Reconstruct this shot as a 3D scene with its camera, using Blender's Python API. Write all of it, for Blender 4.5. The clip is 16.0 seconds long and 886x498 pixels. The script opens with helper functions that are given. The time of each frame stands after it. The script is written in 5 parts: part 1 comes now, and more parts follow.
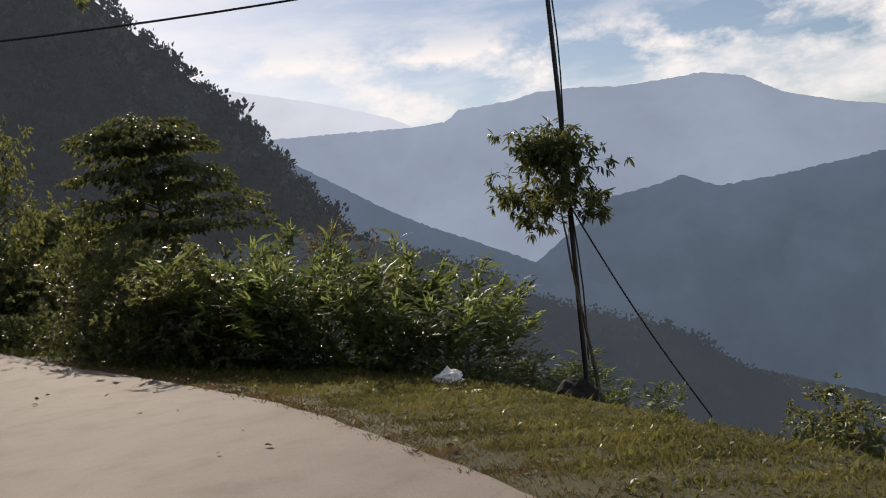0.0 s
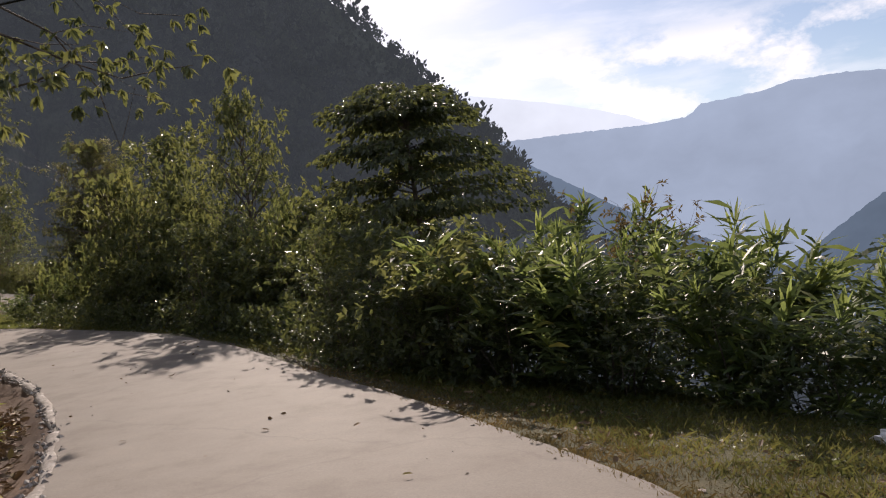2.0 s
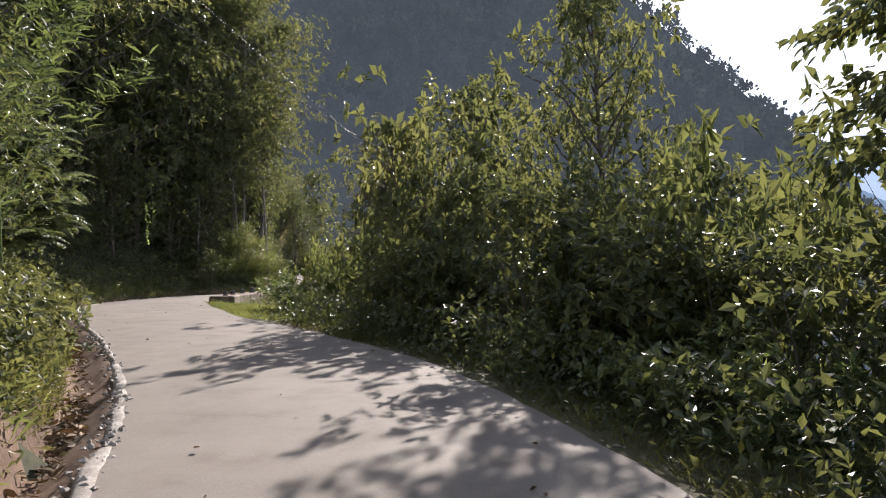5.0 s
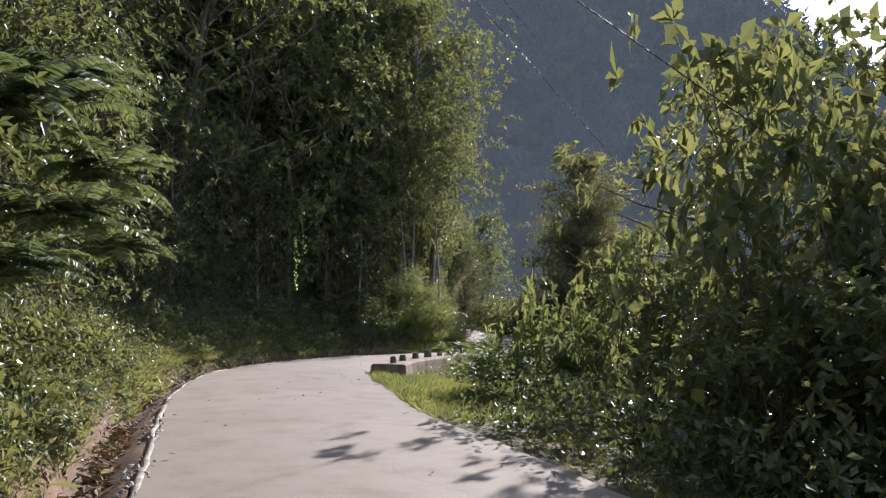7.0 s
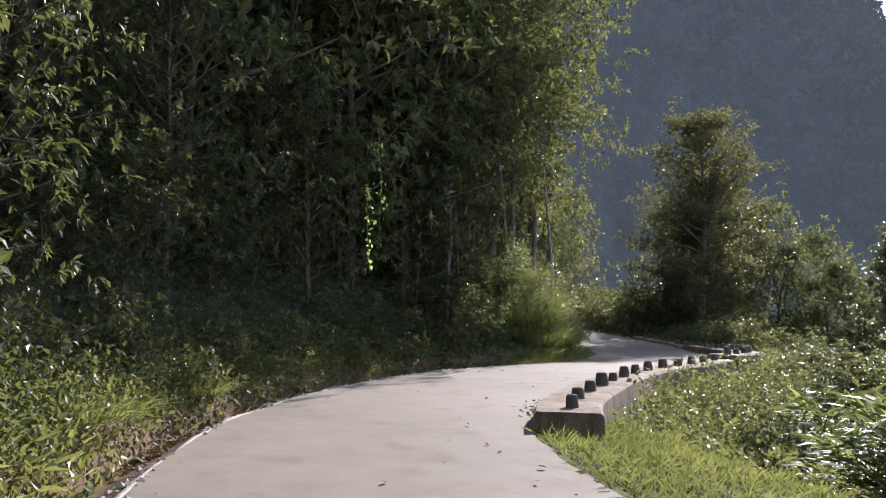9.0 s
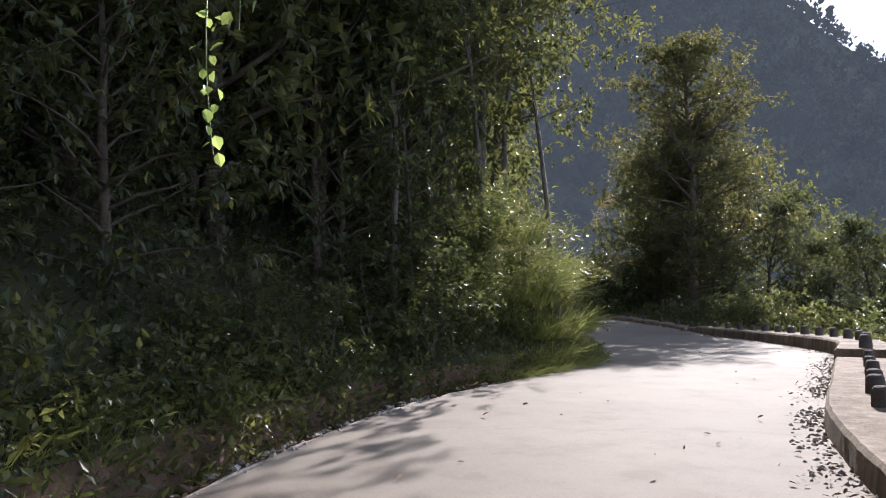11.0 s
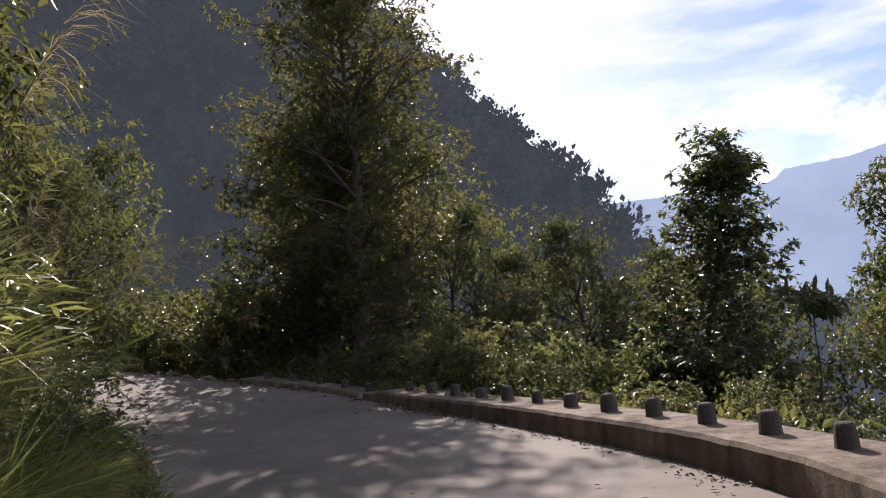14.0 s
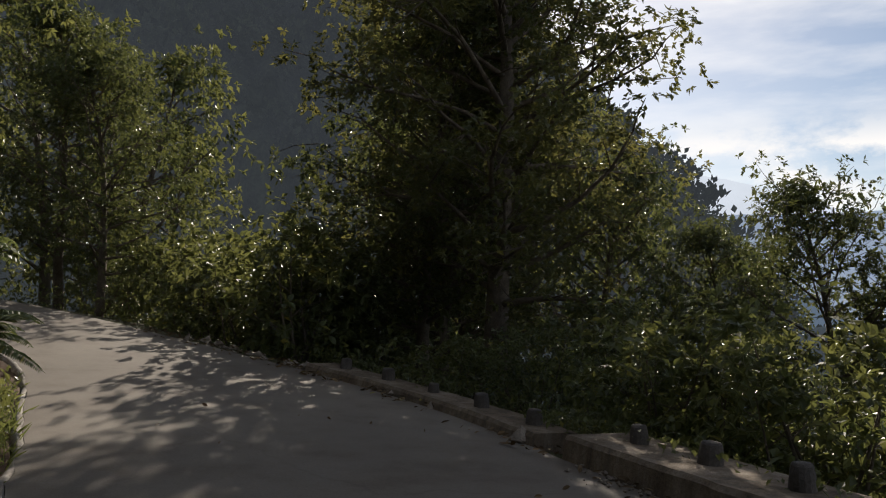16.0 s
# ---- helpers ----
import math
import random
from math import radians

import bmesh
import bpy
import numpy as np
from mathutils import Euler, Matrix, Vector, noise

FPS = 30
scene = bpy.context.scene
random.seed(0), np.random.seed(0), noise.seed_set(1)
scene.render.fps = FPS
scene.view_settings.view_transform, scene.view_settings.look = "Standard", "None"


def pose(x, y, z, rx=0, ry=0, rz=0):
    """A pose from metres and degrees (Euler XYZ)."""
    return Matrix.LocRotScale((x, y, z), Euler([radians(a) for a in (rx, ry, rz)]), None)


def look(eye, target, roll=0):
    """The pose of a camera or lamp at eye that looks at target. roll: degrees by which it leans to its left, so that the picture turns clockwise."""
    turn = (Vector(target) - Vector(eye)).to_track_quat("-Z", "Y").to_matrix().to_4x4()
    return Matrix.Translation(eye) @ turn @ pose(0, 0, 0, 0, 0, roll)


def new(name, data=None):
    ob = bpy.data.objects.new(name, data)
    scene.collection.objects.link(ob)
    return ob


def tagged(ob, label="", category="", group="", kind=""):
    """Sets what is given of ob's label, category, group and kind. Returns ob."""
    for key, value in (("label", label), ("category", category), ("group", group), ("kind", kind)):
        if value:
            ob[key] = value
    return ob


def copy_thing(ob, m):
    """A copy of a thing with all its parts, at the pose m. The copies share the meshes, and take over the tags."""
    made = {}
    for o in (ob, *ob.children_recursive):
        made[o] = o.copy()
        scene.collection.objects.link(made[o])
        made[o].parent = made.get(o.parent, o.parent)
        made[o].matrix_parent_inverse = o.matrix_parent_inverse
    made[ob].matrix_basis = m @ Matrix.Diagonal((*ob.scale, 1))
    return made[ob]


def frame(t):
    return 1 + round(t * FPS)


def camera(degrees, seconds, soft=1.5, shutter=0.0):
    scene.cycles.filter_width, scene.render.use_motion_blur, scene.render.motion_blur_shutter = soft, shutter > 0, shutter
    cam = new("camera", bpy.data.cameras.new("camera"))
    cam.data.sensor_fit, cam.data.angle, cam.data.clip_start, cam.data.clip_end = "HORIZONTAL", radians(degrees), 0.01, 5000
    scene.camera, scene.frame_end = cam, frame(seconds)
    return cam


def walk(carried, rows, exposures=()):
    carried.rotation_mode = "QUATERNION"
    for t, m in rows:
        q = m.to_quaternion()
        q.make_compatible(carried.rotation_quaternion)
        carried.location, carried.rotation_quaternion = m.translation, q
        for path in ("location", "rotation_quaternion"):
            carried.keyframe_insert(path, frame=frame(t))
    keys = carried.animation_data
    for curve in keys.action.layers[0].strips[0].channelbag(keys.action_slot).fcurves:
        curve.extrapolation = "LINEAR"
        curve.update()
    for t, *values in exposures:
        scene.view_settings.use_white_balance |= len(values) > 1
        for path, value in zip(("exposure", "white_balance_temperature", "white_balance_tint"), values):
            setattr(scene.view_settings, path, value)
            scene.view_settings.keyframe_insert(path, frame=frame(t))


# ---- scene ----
cam = camera(59.9, 16.0, 1.1)
PATH = [
    (0, (0.0, 0.0, 1.45), (-0.001, 1.999, 1.377), -6.3),
    (0.5, (-0.336, 0.98, 1.338), (-0.527, 2.97, 1.286), -6.6),
    (1, (-0.672, 1.82, 1.282), (-1.04, 3.786, 1.254), -6.6),
    (1.5, (-1.036, 2.632, 1.226), (-1.468, 4.585, 1.205), -6.4),
    (2, (-1.568, 3.5, 1.198), (-2.16, 5.41, 1.191), -6.1),
    (2.5, (-2.128, 4.564, 1.142), (-2.825, 6.439, 1.142), -5.5),
    (3, (-2.828, 5.684, 1.114), (-3.644, 7.51, 1.128), -4.9),
    (3.5, (-3.78, 7.0, 1.058), (-4.667, 8.792, 1.086), -3.9),
    (4, (-4.9, 8.372, 1.03), (-5.949, 10.074, 1.065), -2.8),
    (4.5, (-6.132, 9.8, 1.03), (-7.284, 11.435, 1.072), -1.8),
    (7, (-14.7, 16.212, 1.282), (-16.22, 17.496, 1.488), 0.0),
    (7.5, (-16.716, 17.248, 1.31), (-18.288, 18.466, 1.523), 0.3),
    (8, (-18.844, 18.312, 1.366), (-20.459, 19.474, 1.575), 0.6),
    (10.5, (-29.3, 24.2, 1.65), (-30.829, 25.483, 1.779), -0.5),
    (11, (-31.14, 25.754, 1.585), (-32.599, 27.116, 1.714), -1.3),
    (11.5, (-32.667, 27.514, 1.607), (-33.916, 29.07, 1.747), -3.7),
    (12, (-33.904, 29.229, 1.613), (-35.028, 30.877, 1.764), -4.3),
    (12.5, (-34.9, 30.907, 1.653), (-35.898, 32.633, 1.818), -4.5),
    (13, (-35.758, 32.687, 1.714), (-36.634, 34.476, 1.886), -4.9),
    (13.5, (-36.444, 34.306, 1.737), (-37.24, 36.132, 1.917), -5.3),
    (14, (-37.313, 36.035, 1.773), (-38.048, 37.887, 1.954), -5.2),
    (14.5, (-38.32, 37.782, 1.745), (-39.054, 39.634, 1.923), -4.4),
    (15, (-39.401, 39.436, 1.694), (-40.146, 41.285, 1.866), -2.9),
    (15.5, (-40.614, 41.074, 1.626), (-41.458, 42.879, 1.797), -0.3),
    (16, (-41.966, 42.759, 1.589), (-42.917, 44.51, 1.753), 1.4),
]
walk(cam, [(t, look(eye, target, roll)) for t, eye, target, roll in PATH],
     [(0, 0.0, 6700, 15), (1.5, 0.22, 6600, 19), (2.5, 0.35, 6500, 20), (3.5, 0.3, 6400, 20), (4.0, 0.7, 6200, 19), (4.5, 1.0, 6100, 17), (7.5, 1.25, 5700, 17), (10.5, 1.25, 5700, 17), (12, 0.85, 6000, 18),
      (13, 0.64, 6100, 21), (14.5, 0.58, 6200, 22), (15.2, 0.35, 6200, 20), (15.5, 0.08, 6400, 13), (16, 0.08, 6500, 11)])

# ---------------------------------------------------------------- light
SUN_YAW, SUN_UP = 24.0, 30.5          # degrees left of +y, and above the horizon

world = bpy.data.worlds.new("sky")
scene.world = world
world.use_nodes = True
wn, wl = world.node_tree.nodes, world.node_tree.links
wn.clear()
w_out = wn.new("ShaderNodeOutputWorld")
w_bg = wn.new("ShaderNodeBackground")
w_sky = wn.new("ShaderNodeTexSky")
w_sky.sky_type = "NISHITA"
w_sky.sun_disc = False
w_sky.sun_elevation = radians(SUN_UP)
w_sky.sun_rotation = radians(-SUN_YAW)
w_sky.air_density, w_sky.dust_density, w_sky.ozone_density = 1.0, 0.55, 1.3
w_bg.inputs["Strength"].default_value = 0.08
# thin cloud streaks and a bank of cumulus low over the mountains
w_co = wn.new("ShaderNodeTexCoord")
w_map = wn.new("ShaderNodeMapping")
w_map.inputs["Scale"].default_value = (2.2, 2.2, 9.0)
w_noise = wn.new("ShaderNodeTexNoise")
w_noise.inputs["Scale"].default_value = 1.7
w_noise.inputs["Detail"].default_value = 9.0
w_noise.inputs["Roughness"].default_value = 0.55
w_ramp = wn.new("ShaderNodeValToRGB")
w_ramp.color_ramp.elements[0].position, w_ramp.color_ramp.elements[1].position = 0.42, 0.70
w_mix = wn.new("ShaderNodeMixRGB")
w_mix.inputs["Color2"].default_value = (12.6, 12.4, 12.2, 1)
w_fac = wn.new("ShaderNodeMath")
w_fac.operation = "MULTIPLY"
w_fac.inputs[1].default_value = 0.7
wl.new(w_co.outputs["Generated"], w_map.inputs["Vector"])
wl.new(w_map.outputs["Vector"], w_noise.inputs["Vector"])
wl.new(w_noise.outputs["Fac"], w_ramp.inputs["Fac"])
wl.new(w_ramp.outputs["Color"], w_fac.inputs[0])
wl.new(w_fac.outputs["Value"], w_mix.inputs["Fac"])
wl.new(w_sky.outputs["Color"], w_mix.inputs["Color1"])
w_sep = wn.new("ShaderNodeSeparateXYZ")
wl.new(w_co.outputs["Generated"], w_sep.inputs["Vector"])
w_band = wn.new("ShaderNodeValToRGB")
for p, c in ((0.13, 0.7), (0.20, 1.0), (0.25, 0.0)):
    w_band.color_ramp.elements.new(p).color = (c, c, c, 1)
w_band.color_ramp.elements[0].color = (0.4, 0.4, 0.4, 1)
w_band.color_ramp.elements[-1].color = (0, 0, 0, 1)
wl.new(w_sep.outputs["Z"], w_band.inputs["Fac"])
w_map2 = wn.new("ShaderNodeMapping")
w_map2.inputs["Scale"].default_value = (5.0, 5.0, 9.0)
w_map2.inputs["Location"].default_value = (3.1, 1.7, 0.4)
w_puff = wn.new("ShaderNodeTexNoise")
w_puff.inputs["Scale"].default_value, w_puff.inputs["Detail"].default_value, w_puff.inputs["Roughness"].default_value = 1.6, 8.0, 0.6
wl.new(w_co.outputs["Generated"], w_map2.inputs["Vector"])
wl.new(w_map2.outputs["Vector"], w_puff.inputs["Vector"])
w_ramp2 = wn.new("ShaderNodeValToRGB")
w_ramp2.color_ramp.elements[0].position, w_ramp2.color_ramp.elements[1].position = 0.45, 0.58
wl.new(w_puff.outputs["Fac"], w_ramp2.inputs["Fac"])
w_fac2 = wn.new("ShaderNodeMath")
w_fac2.operation = "MULTIPLY"
wl.new(w_ramp2.outputs["Color"], w_fac2.inputs[0])
wl.new(w_band.outputs["Color"], w_fac2.inputs[1])
w_mix2 = wn.new("ShaderNodeMixRGB")
w_mix2.inputs["Color2"].default_value = (12.4, 12.0, 11.5, 1)
wl.new(w_fac2.outputs["Value"], w_mix2.inputs["Fac"])
wl.new(w_mix.outputs["Color"], w_mix2.inputs["Color1"])
wl.new(w_mix2.outputs["Color"], w_bg.inputs["Color"])
wl.new(w_bg.outputs["Background"], w_out.inputs["Surface"])

sun = new("sun", bpy.data.lights.new("sun", "SUN"))
sun.data.energy = 5.0
sun.data.angle = radians(0.6)
sun.data.color = (1.0, 0.90, 0.76)
sun_way = Vector((-math.sin(radians(SUN_YAW)) * math.cos(radians(SUN_UP)), math.cos(radians(SUN_YAW)) * math.cos(radians(SUN_UP)), math.sin(radians(SUN_UP))))
sun.matrix_world = look(sun_way * 50, (0, 0, 0))


# ---------------------------------------------------------------- materials
def material(name):
    m = bpy.data.materials.new(name)
    m.use_nodes = True
    n, l = m.node_tree.nodes, m.node_tree.links
    return m, n, l, n["Principled BSDF"]


def ramp_of(n, stops):
    r = n.new("ShaderNodeValToRGB")
    e = r.color_ramp.elements
    e[0].position, e[0].color = stops[0][0], (*stops[0][1], 1)
    e[1].position, e[1].color = stops[-1][0], (*stops[-1][1], 1)
    for p, c in stops[1:-1]:
        e.new(p).color = (*c, 1)
    return r


def noise_of(n, l, scale, detail=4.0, rough=0.55, where="Object"):
    co, t = n.new("ShaderNodeTexCoord"), n.new("ShaderNodeTexNoise")
    t.inputs["Scale"].default_value, t.inputs["Detail"].default_value, t.inputs["Roughness"].default_value = scale, detail, rough
    l.new(co.outputs[where], t.inputs["Vector"])
    return t


def mixed(n, l, kind, fac, a, b):
    m = n.new("ShaderNodeMixRGB")
    m.blend_type = kind
    for socket, v in (("Fac", fac), ("Color1", a), ("Color2", b)):
        if isinstance(v, (int, float)):
            m.inputs[socket].default_value = v
        elif isinstance(v, tuple):
            m.inputs[socket].default_value = (*v, 1)
        else:
            l.new(v, m.inputs[socket])
    return m.outputs["Color"]


def bumped(n, l, bsdf, height, strength, distance=0.02):
    b = n.new("ShaderNodeBump")
    b.inputs["Strength"].default_value, b.inputs["Distance"].default_value = strength, distance
    l.new(height, b.inputs["Height"])
    l.new(b.outputs["Normal"], bsdf.inputs["Normal"])


def rough_ground(name, stops, coarse, fine, bump, roughness=0.9, distance=0.03):
    """Soil, stone or concrete: colour by a coarse noise, broken up by a fine one, with relief."""
    m, n, l, p = material(name)
    big, small = noise_of(n, l, coarse, 5), noise_of(n, l, fine, 8, 0.7)
    r = ramp_of(n, stops)
    l.new(big.outputs["Fac"], r.inputs["Fac"])
    grain = ramp_of(n, [(0.3, (0.62, 0.62, 0.62)), (0.7, (1.18, 1.18, 1.18))])
    l.new(small.outputs["Fac"], grain.inputs["Fac"])
    l.new(mixed(n, l, "MULTIPLY", 1.0, r.outputs["Color"], grain.outputs["Color"]), p.inputs["Base Color"])
    p.inputs["Roughness"].default_value = roughness
    p.inputs["Specular IOR Level"].default_value = 0.3
    bumped(n, l, p, small.outputs["Fac"], bump, distance)
    return m


def leafy(name, dark, light, glow, gloss=0.38, sheen=0.5, through_part=0.42):
    """Foliage: each leaf has its own tone, part of the light passes through, the skin is waxy."""
    glow = (glow[0], glow[1], max(glow[2], 0.33 * glow[1]))
    m, n, l, p = material(name)
    geo = n.new("ShaderNodeNewGeometry")
    r = ramp_of(n, [(0.0, dark), (0.72, light), (0.94, tuple(c * 1.25 for c in light)), (1.0, (0.30, 0.25, 0.05))])
    l.new(geo.outputs["Random Per Island"], r.inputs["Fac"])
    patch = noise_of(n, l, 0.9, 3)
    tone = ramp_of(n, [(0.3, (0.6, 0.66, 0.6)), (0.7, (1.25, 1.2, 1.05))])
    l.new(patch.outputs["Fac"], tone.inputs["Fac"])
    base = mixed(n, l, "MULTIPLY", 1.0, r.outputs["Color"], tone.outputs["Color"])
    l.new(base, p.inputs["Base Color"])
    p.inputs["Roughness"].default_value = gloss
    p.inputs["Specular IOR Level"].default_value = sheen
    t, mix = n.new("ShaderNodeBsdfTranslucent"), n.new("ShaderNodeMixShader")
    l.new(mixed(n, l, "MULTIPLY", 1.0, tone.outputs["Color"], glow), t.inputs["Color"])
    mix.inputs["Fac"].default_value = through_part
    l.new(p.outputs["BSDF"], mix.inputs[1])
    l.new(t.outputs["BSDF"], mix.inputs[2])
    l.new(mix.outputs["Shader"], n["Material Output"].inputs["Surface"])
    return m


def plain(name, colour, roughness=0.6, metal=0.0, scale=14.0, spread=0.25, bump=0.15):
    m, n, l, p = material(name)
    t = noise_of(n, l, scale, 6)
    r = ramp_of(n, [(0.3, tuple(c * (1 - spread) for c in colour)), (0.7, tuple(min(1, c * (1 + spread)) for c in colour))])
    l.new(t.outputs["Fac"], r.inputs["Fac"])
    l.new(r.outputs["Color"], p.inputs["Base Color"])
    p.inputs["Roughness"].default_value, p.inputs["Metallic"].default_value = roughness, metal
    bumped(n, l, p, t.outputs["Fac"], bump, 0.01)
    return m


def painted_haze(name, colour, glow, share, strength, grain, low=-200.0, high=300.0, fade=0.75):
    """Far land: dim forest colour mixed with emission painted as bright haze, stronger with height."""
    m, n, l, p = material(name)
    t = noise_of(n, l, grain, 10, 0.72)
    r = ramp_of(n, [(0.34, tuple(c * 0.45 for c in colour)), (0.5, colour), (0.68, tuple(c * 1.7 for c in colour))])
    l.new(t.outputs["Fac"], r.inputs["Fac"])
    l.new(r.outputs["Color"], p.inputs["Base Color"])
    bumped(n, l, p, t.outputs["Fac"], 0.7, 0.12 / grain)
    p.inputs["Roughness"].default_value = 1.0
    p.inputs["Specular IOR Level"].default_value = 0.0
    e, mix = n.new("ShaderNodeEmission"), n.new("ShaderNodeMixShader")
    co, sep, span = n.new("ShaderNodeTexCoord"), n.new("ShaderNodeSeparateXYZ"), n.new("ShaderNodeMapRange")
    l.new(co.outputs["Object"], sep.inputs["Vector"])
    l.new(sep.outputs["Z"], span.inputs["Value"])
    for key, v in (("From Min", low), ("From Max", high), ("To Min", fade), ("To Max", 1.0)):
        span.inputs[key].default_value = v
    # noise varies the painted haze, to suggest folds in the slopes
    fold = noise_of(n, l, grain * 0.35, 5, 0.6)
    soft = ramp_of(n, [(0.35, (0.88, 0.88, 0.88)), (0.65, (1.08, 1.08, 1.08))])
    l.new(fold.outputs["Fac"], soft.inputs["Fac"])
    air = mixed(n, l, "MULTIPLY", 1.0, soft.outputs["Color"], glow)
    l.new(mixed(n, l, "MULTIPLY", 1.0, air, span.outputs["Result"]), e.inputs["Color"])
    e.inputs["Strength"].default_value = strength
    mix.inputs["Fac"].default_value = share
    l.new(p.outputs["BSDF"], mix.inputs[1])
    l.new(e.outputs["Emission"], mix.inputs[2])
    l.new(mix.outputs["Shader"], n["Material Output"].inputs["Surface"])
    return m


def concrete_road():
    m, n, l, p = material("worn_concrete")
    big, mid, fine = noise_of(n, l, 0.22, 4), noise_of(n, l, 1.7, 6, 0.6), noise_of(n, l, 60, 6, 0.7)
    r = ramp_of(n, [(0.32, (0.159, 0.136, 0.111)), (0.5, (0.181, 0.156, 0.128)), (0.7, (0.207, 0.180, 0.148))])
    l.new(big.outputs["Fac"], r.inputs["Fac"])
    stain = ramp_of(n, [(0.34, (0.80, 0.77, 0.74)), (0.46, (0.95, 0.93, 0.92)), (0.56, (1.0, 1.0, 1.0)), (0.72, (1.08, 1.07, 1.05))])
    l.new(mid.outputs["Fac"], stain.inputs["Fac"])
    grit = ramp_of(n, [(0.3, (0.80, 0.80, 0.80)), (0.65, (1.10, 1.10, 1.10))])
    l.new(fine.outputs["Fac"], grit.inputs["Fac"])
    c = mixed(n, l, "MULTIPLY", 1.0, r.outputs["Color"], stain.outputs["Color"])
    crack = n.new("ShaderNodeTexVoronoi")
    crack.feature = "DISTANCE_TO_EDGE"
    crack.inputs["Scale"].default_value = 0.16
    co = n.new("ShaderNodeTexCoord")
    warp = mixed(n, l, "ADD", 0.5, co.outputs["Object"], mid.outputs["Color"])
    l.new(warp, crack.inputs["Vector"])
    line = ramp_of(n, [(0.0, (0.55, 0.52, 0.5)), (0.0035, (1, 1, 1))])
    l.new(crack.outputs["Distance"], line.inputs["Fac"])
    c = mixed(n, l, "MULTIPLY", 0.3, c, line.outputs["Color"])
    l.new(mixed(n, l, "MULTIPLY", 1.0, c, grit.outputs["Color"]), p.inputs["Base Color"])
    p.inputs["Roughness"].default_value = 0.82
    p.inputs["Specular IOR Level"].default_value = 0.3
    bumped(n, l, p, fine.outputs["Fac"], 0.25, 0.01)
    return m


M_ROAD = concrete_road()
M_RIM = rough_ground("pale_rim", [(0.3, (0.20, 0.17, 0.145)), (0.52, (0.34, 0.305, 0.265)), (0.7, (0.48, 0.445, 0.395))], 5, 40, 0.5, 0.9, 0.02)
M_SOIL = rough_ground("red_soil", [(0.3, (0.085, 0.052, 0.032)), (0.7, (0.19, 0.12, 0.075))], 1.2, 22, 0.6)
M_VERGE = rough_ground("grassy_soil", [(0.3, (0.045, 0.045, 0.016)), (0.55, (0.07, 0.065, 0.025)), (0.78, (0.12, 0.09, 0.045))], 1.1, 26, 0.7)
M_BANK = rough_ground("bank_soil", [(0.3, (0.022, 0.028, 0.012)), (0.7, (0.062, 0.060, 0.028))], 0.7, 9, 0.7)
def stained_wall():
    """Old concrete with brown and grey runs down its faces."""
    m = rough_ground("weathered_concrete", [(0.3, (0.14, 0.113, 0.086)), (0.5, (0.22, 0.182, 0.145)), (0.72, (0.30, 0.258, 0.21))], 1.6, 30, 0.6, 0.9, 0.02)
    n, l = m.node_tree.nodes, m.node_tree.links
    p = n["Principled BSDF"]
    old = p.inputs["Base Color"].links[0].from_socket
    co, mp, t = n.new("ShaderNodeTexCoord"), n.new("ShaderNodeMapping"), n.new("ShaderNodeTexNoise")
    mp.inputs["Scale"].default_value = (5.0, 5.0, 0.5)
    t.inputs["Scale"].default_value, t.inputs["Detail"].default_value, t.inputs["Roughness"].default_value = 1.3, 7.0, 0.65
    l.new(co.outputs["Object"], mp.inputs["Vector"])
    l.new(mp.outputs["Vector"], t.inputs["Vector"])
    r = ramp_of(n, [(0.34, (0.42, 0.40, 0.36)), (0.48, (0.86, 0.76, 0.64)), (0.62, (1.12, 1.08, 1.04))])
    l.new(t.outputs["Fac"], r.inputs["Fac"])
    l.new(mixed(n, l, "MULTIPLY", 0.85, old, r.outputs["Color"]), p.inputs["Base Color"])
    return m


M_WALL = stained_wall()
M_POST = rough_ground("stained_concrete", [(0.3, (0.065, 0.057, 0.052)), (0.7, (0.15, 0.13, 0.115))], 3, 40, 0.5, 0.9, 0.02)
M_BARK = rough_ground("bark", [(0.3, (0.07, 0.055, 0.042)), (0.7, (0.19, 0.155, 0.12))], 4, 30, 0.8)
M_CULM = plain("green_stem", (0.13, 0.17, 0.05), 0.5)
M_CABLE = plain("black_rubber", (0.015, 0.015, 0.016), 0.55)
M_BAG = plain("white_plastic_film", (0.74, 0.74, 0.74), 0.4, 0.0, 9, 0.1, 0.4)
M_PAPER = plain("pale_litter", (0.62, 0.58, 0.52), 0.8)
M_STUMP = rough_ground("charred_wood", [(0.3, (0.018, 0.016, 0.014)), (0.7, (0.05, 0.042, 0.035))], 6, 30, 0.8)
L_DARK = leafy("dark_leaf", (0.018, 0.027, 0.012), (0.060, 0.076, 0.034), (0.23, 0.25, 0.06), 0.42, 0.38, 0.28)
L_MID = leafy("green_leaf", (0.030, 0.043, 0.018), (0.086, 0.102, 0.043), (0.30, 0.31, 0.075), 0.44, 0.36, 0.31)
L_LIGHT = leafy("light_leaf", (0.06, 0.085, 0.026), (0.15, 0.176, 0.064), (0.28, 0.30, 0.08), 0.46, 0.34, 0.32)
L_BIG = leafy("spreading_tree_leaf", (0.024, 0.033, 0.014), (0.060, 0.070, 0.028), (0.34, 0.32, 0.075), 0.42, 0.4, 0.30)
L_BAMBOO = leafy("bamboo_leaf", (0.034, 0.050, 0.020), (0.080, 0.110, 0.038), (0.25, 0.31, 0.06), 0.52, 0.28, 0.28)
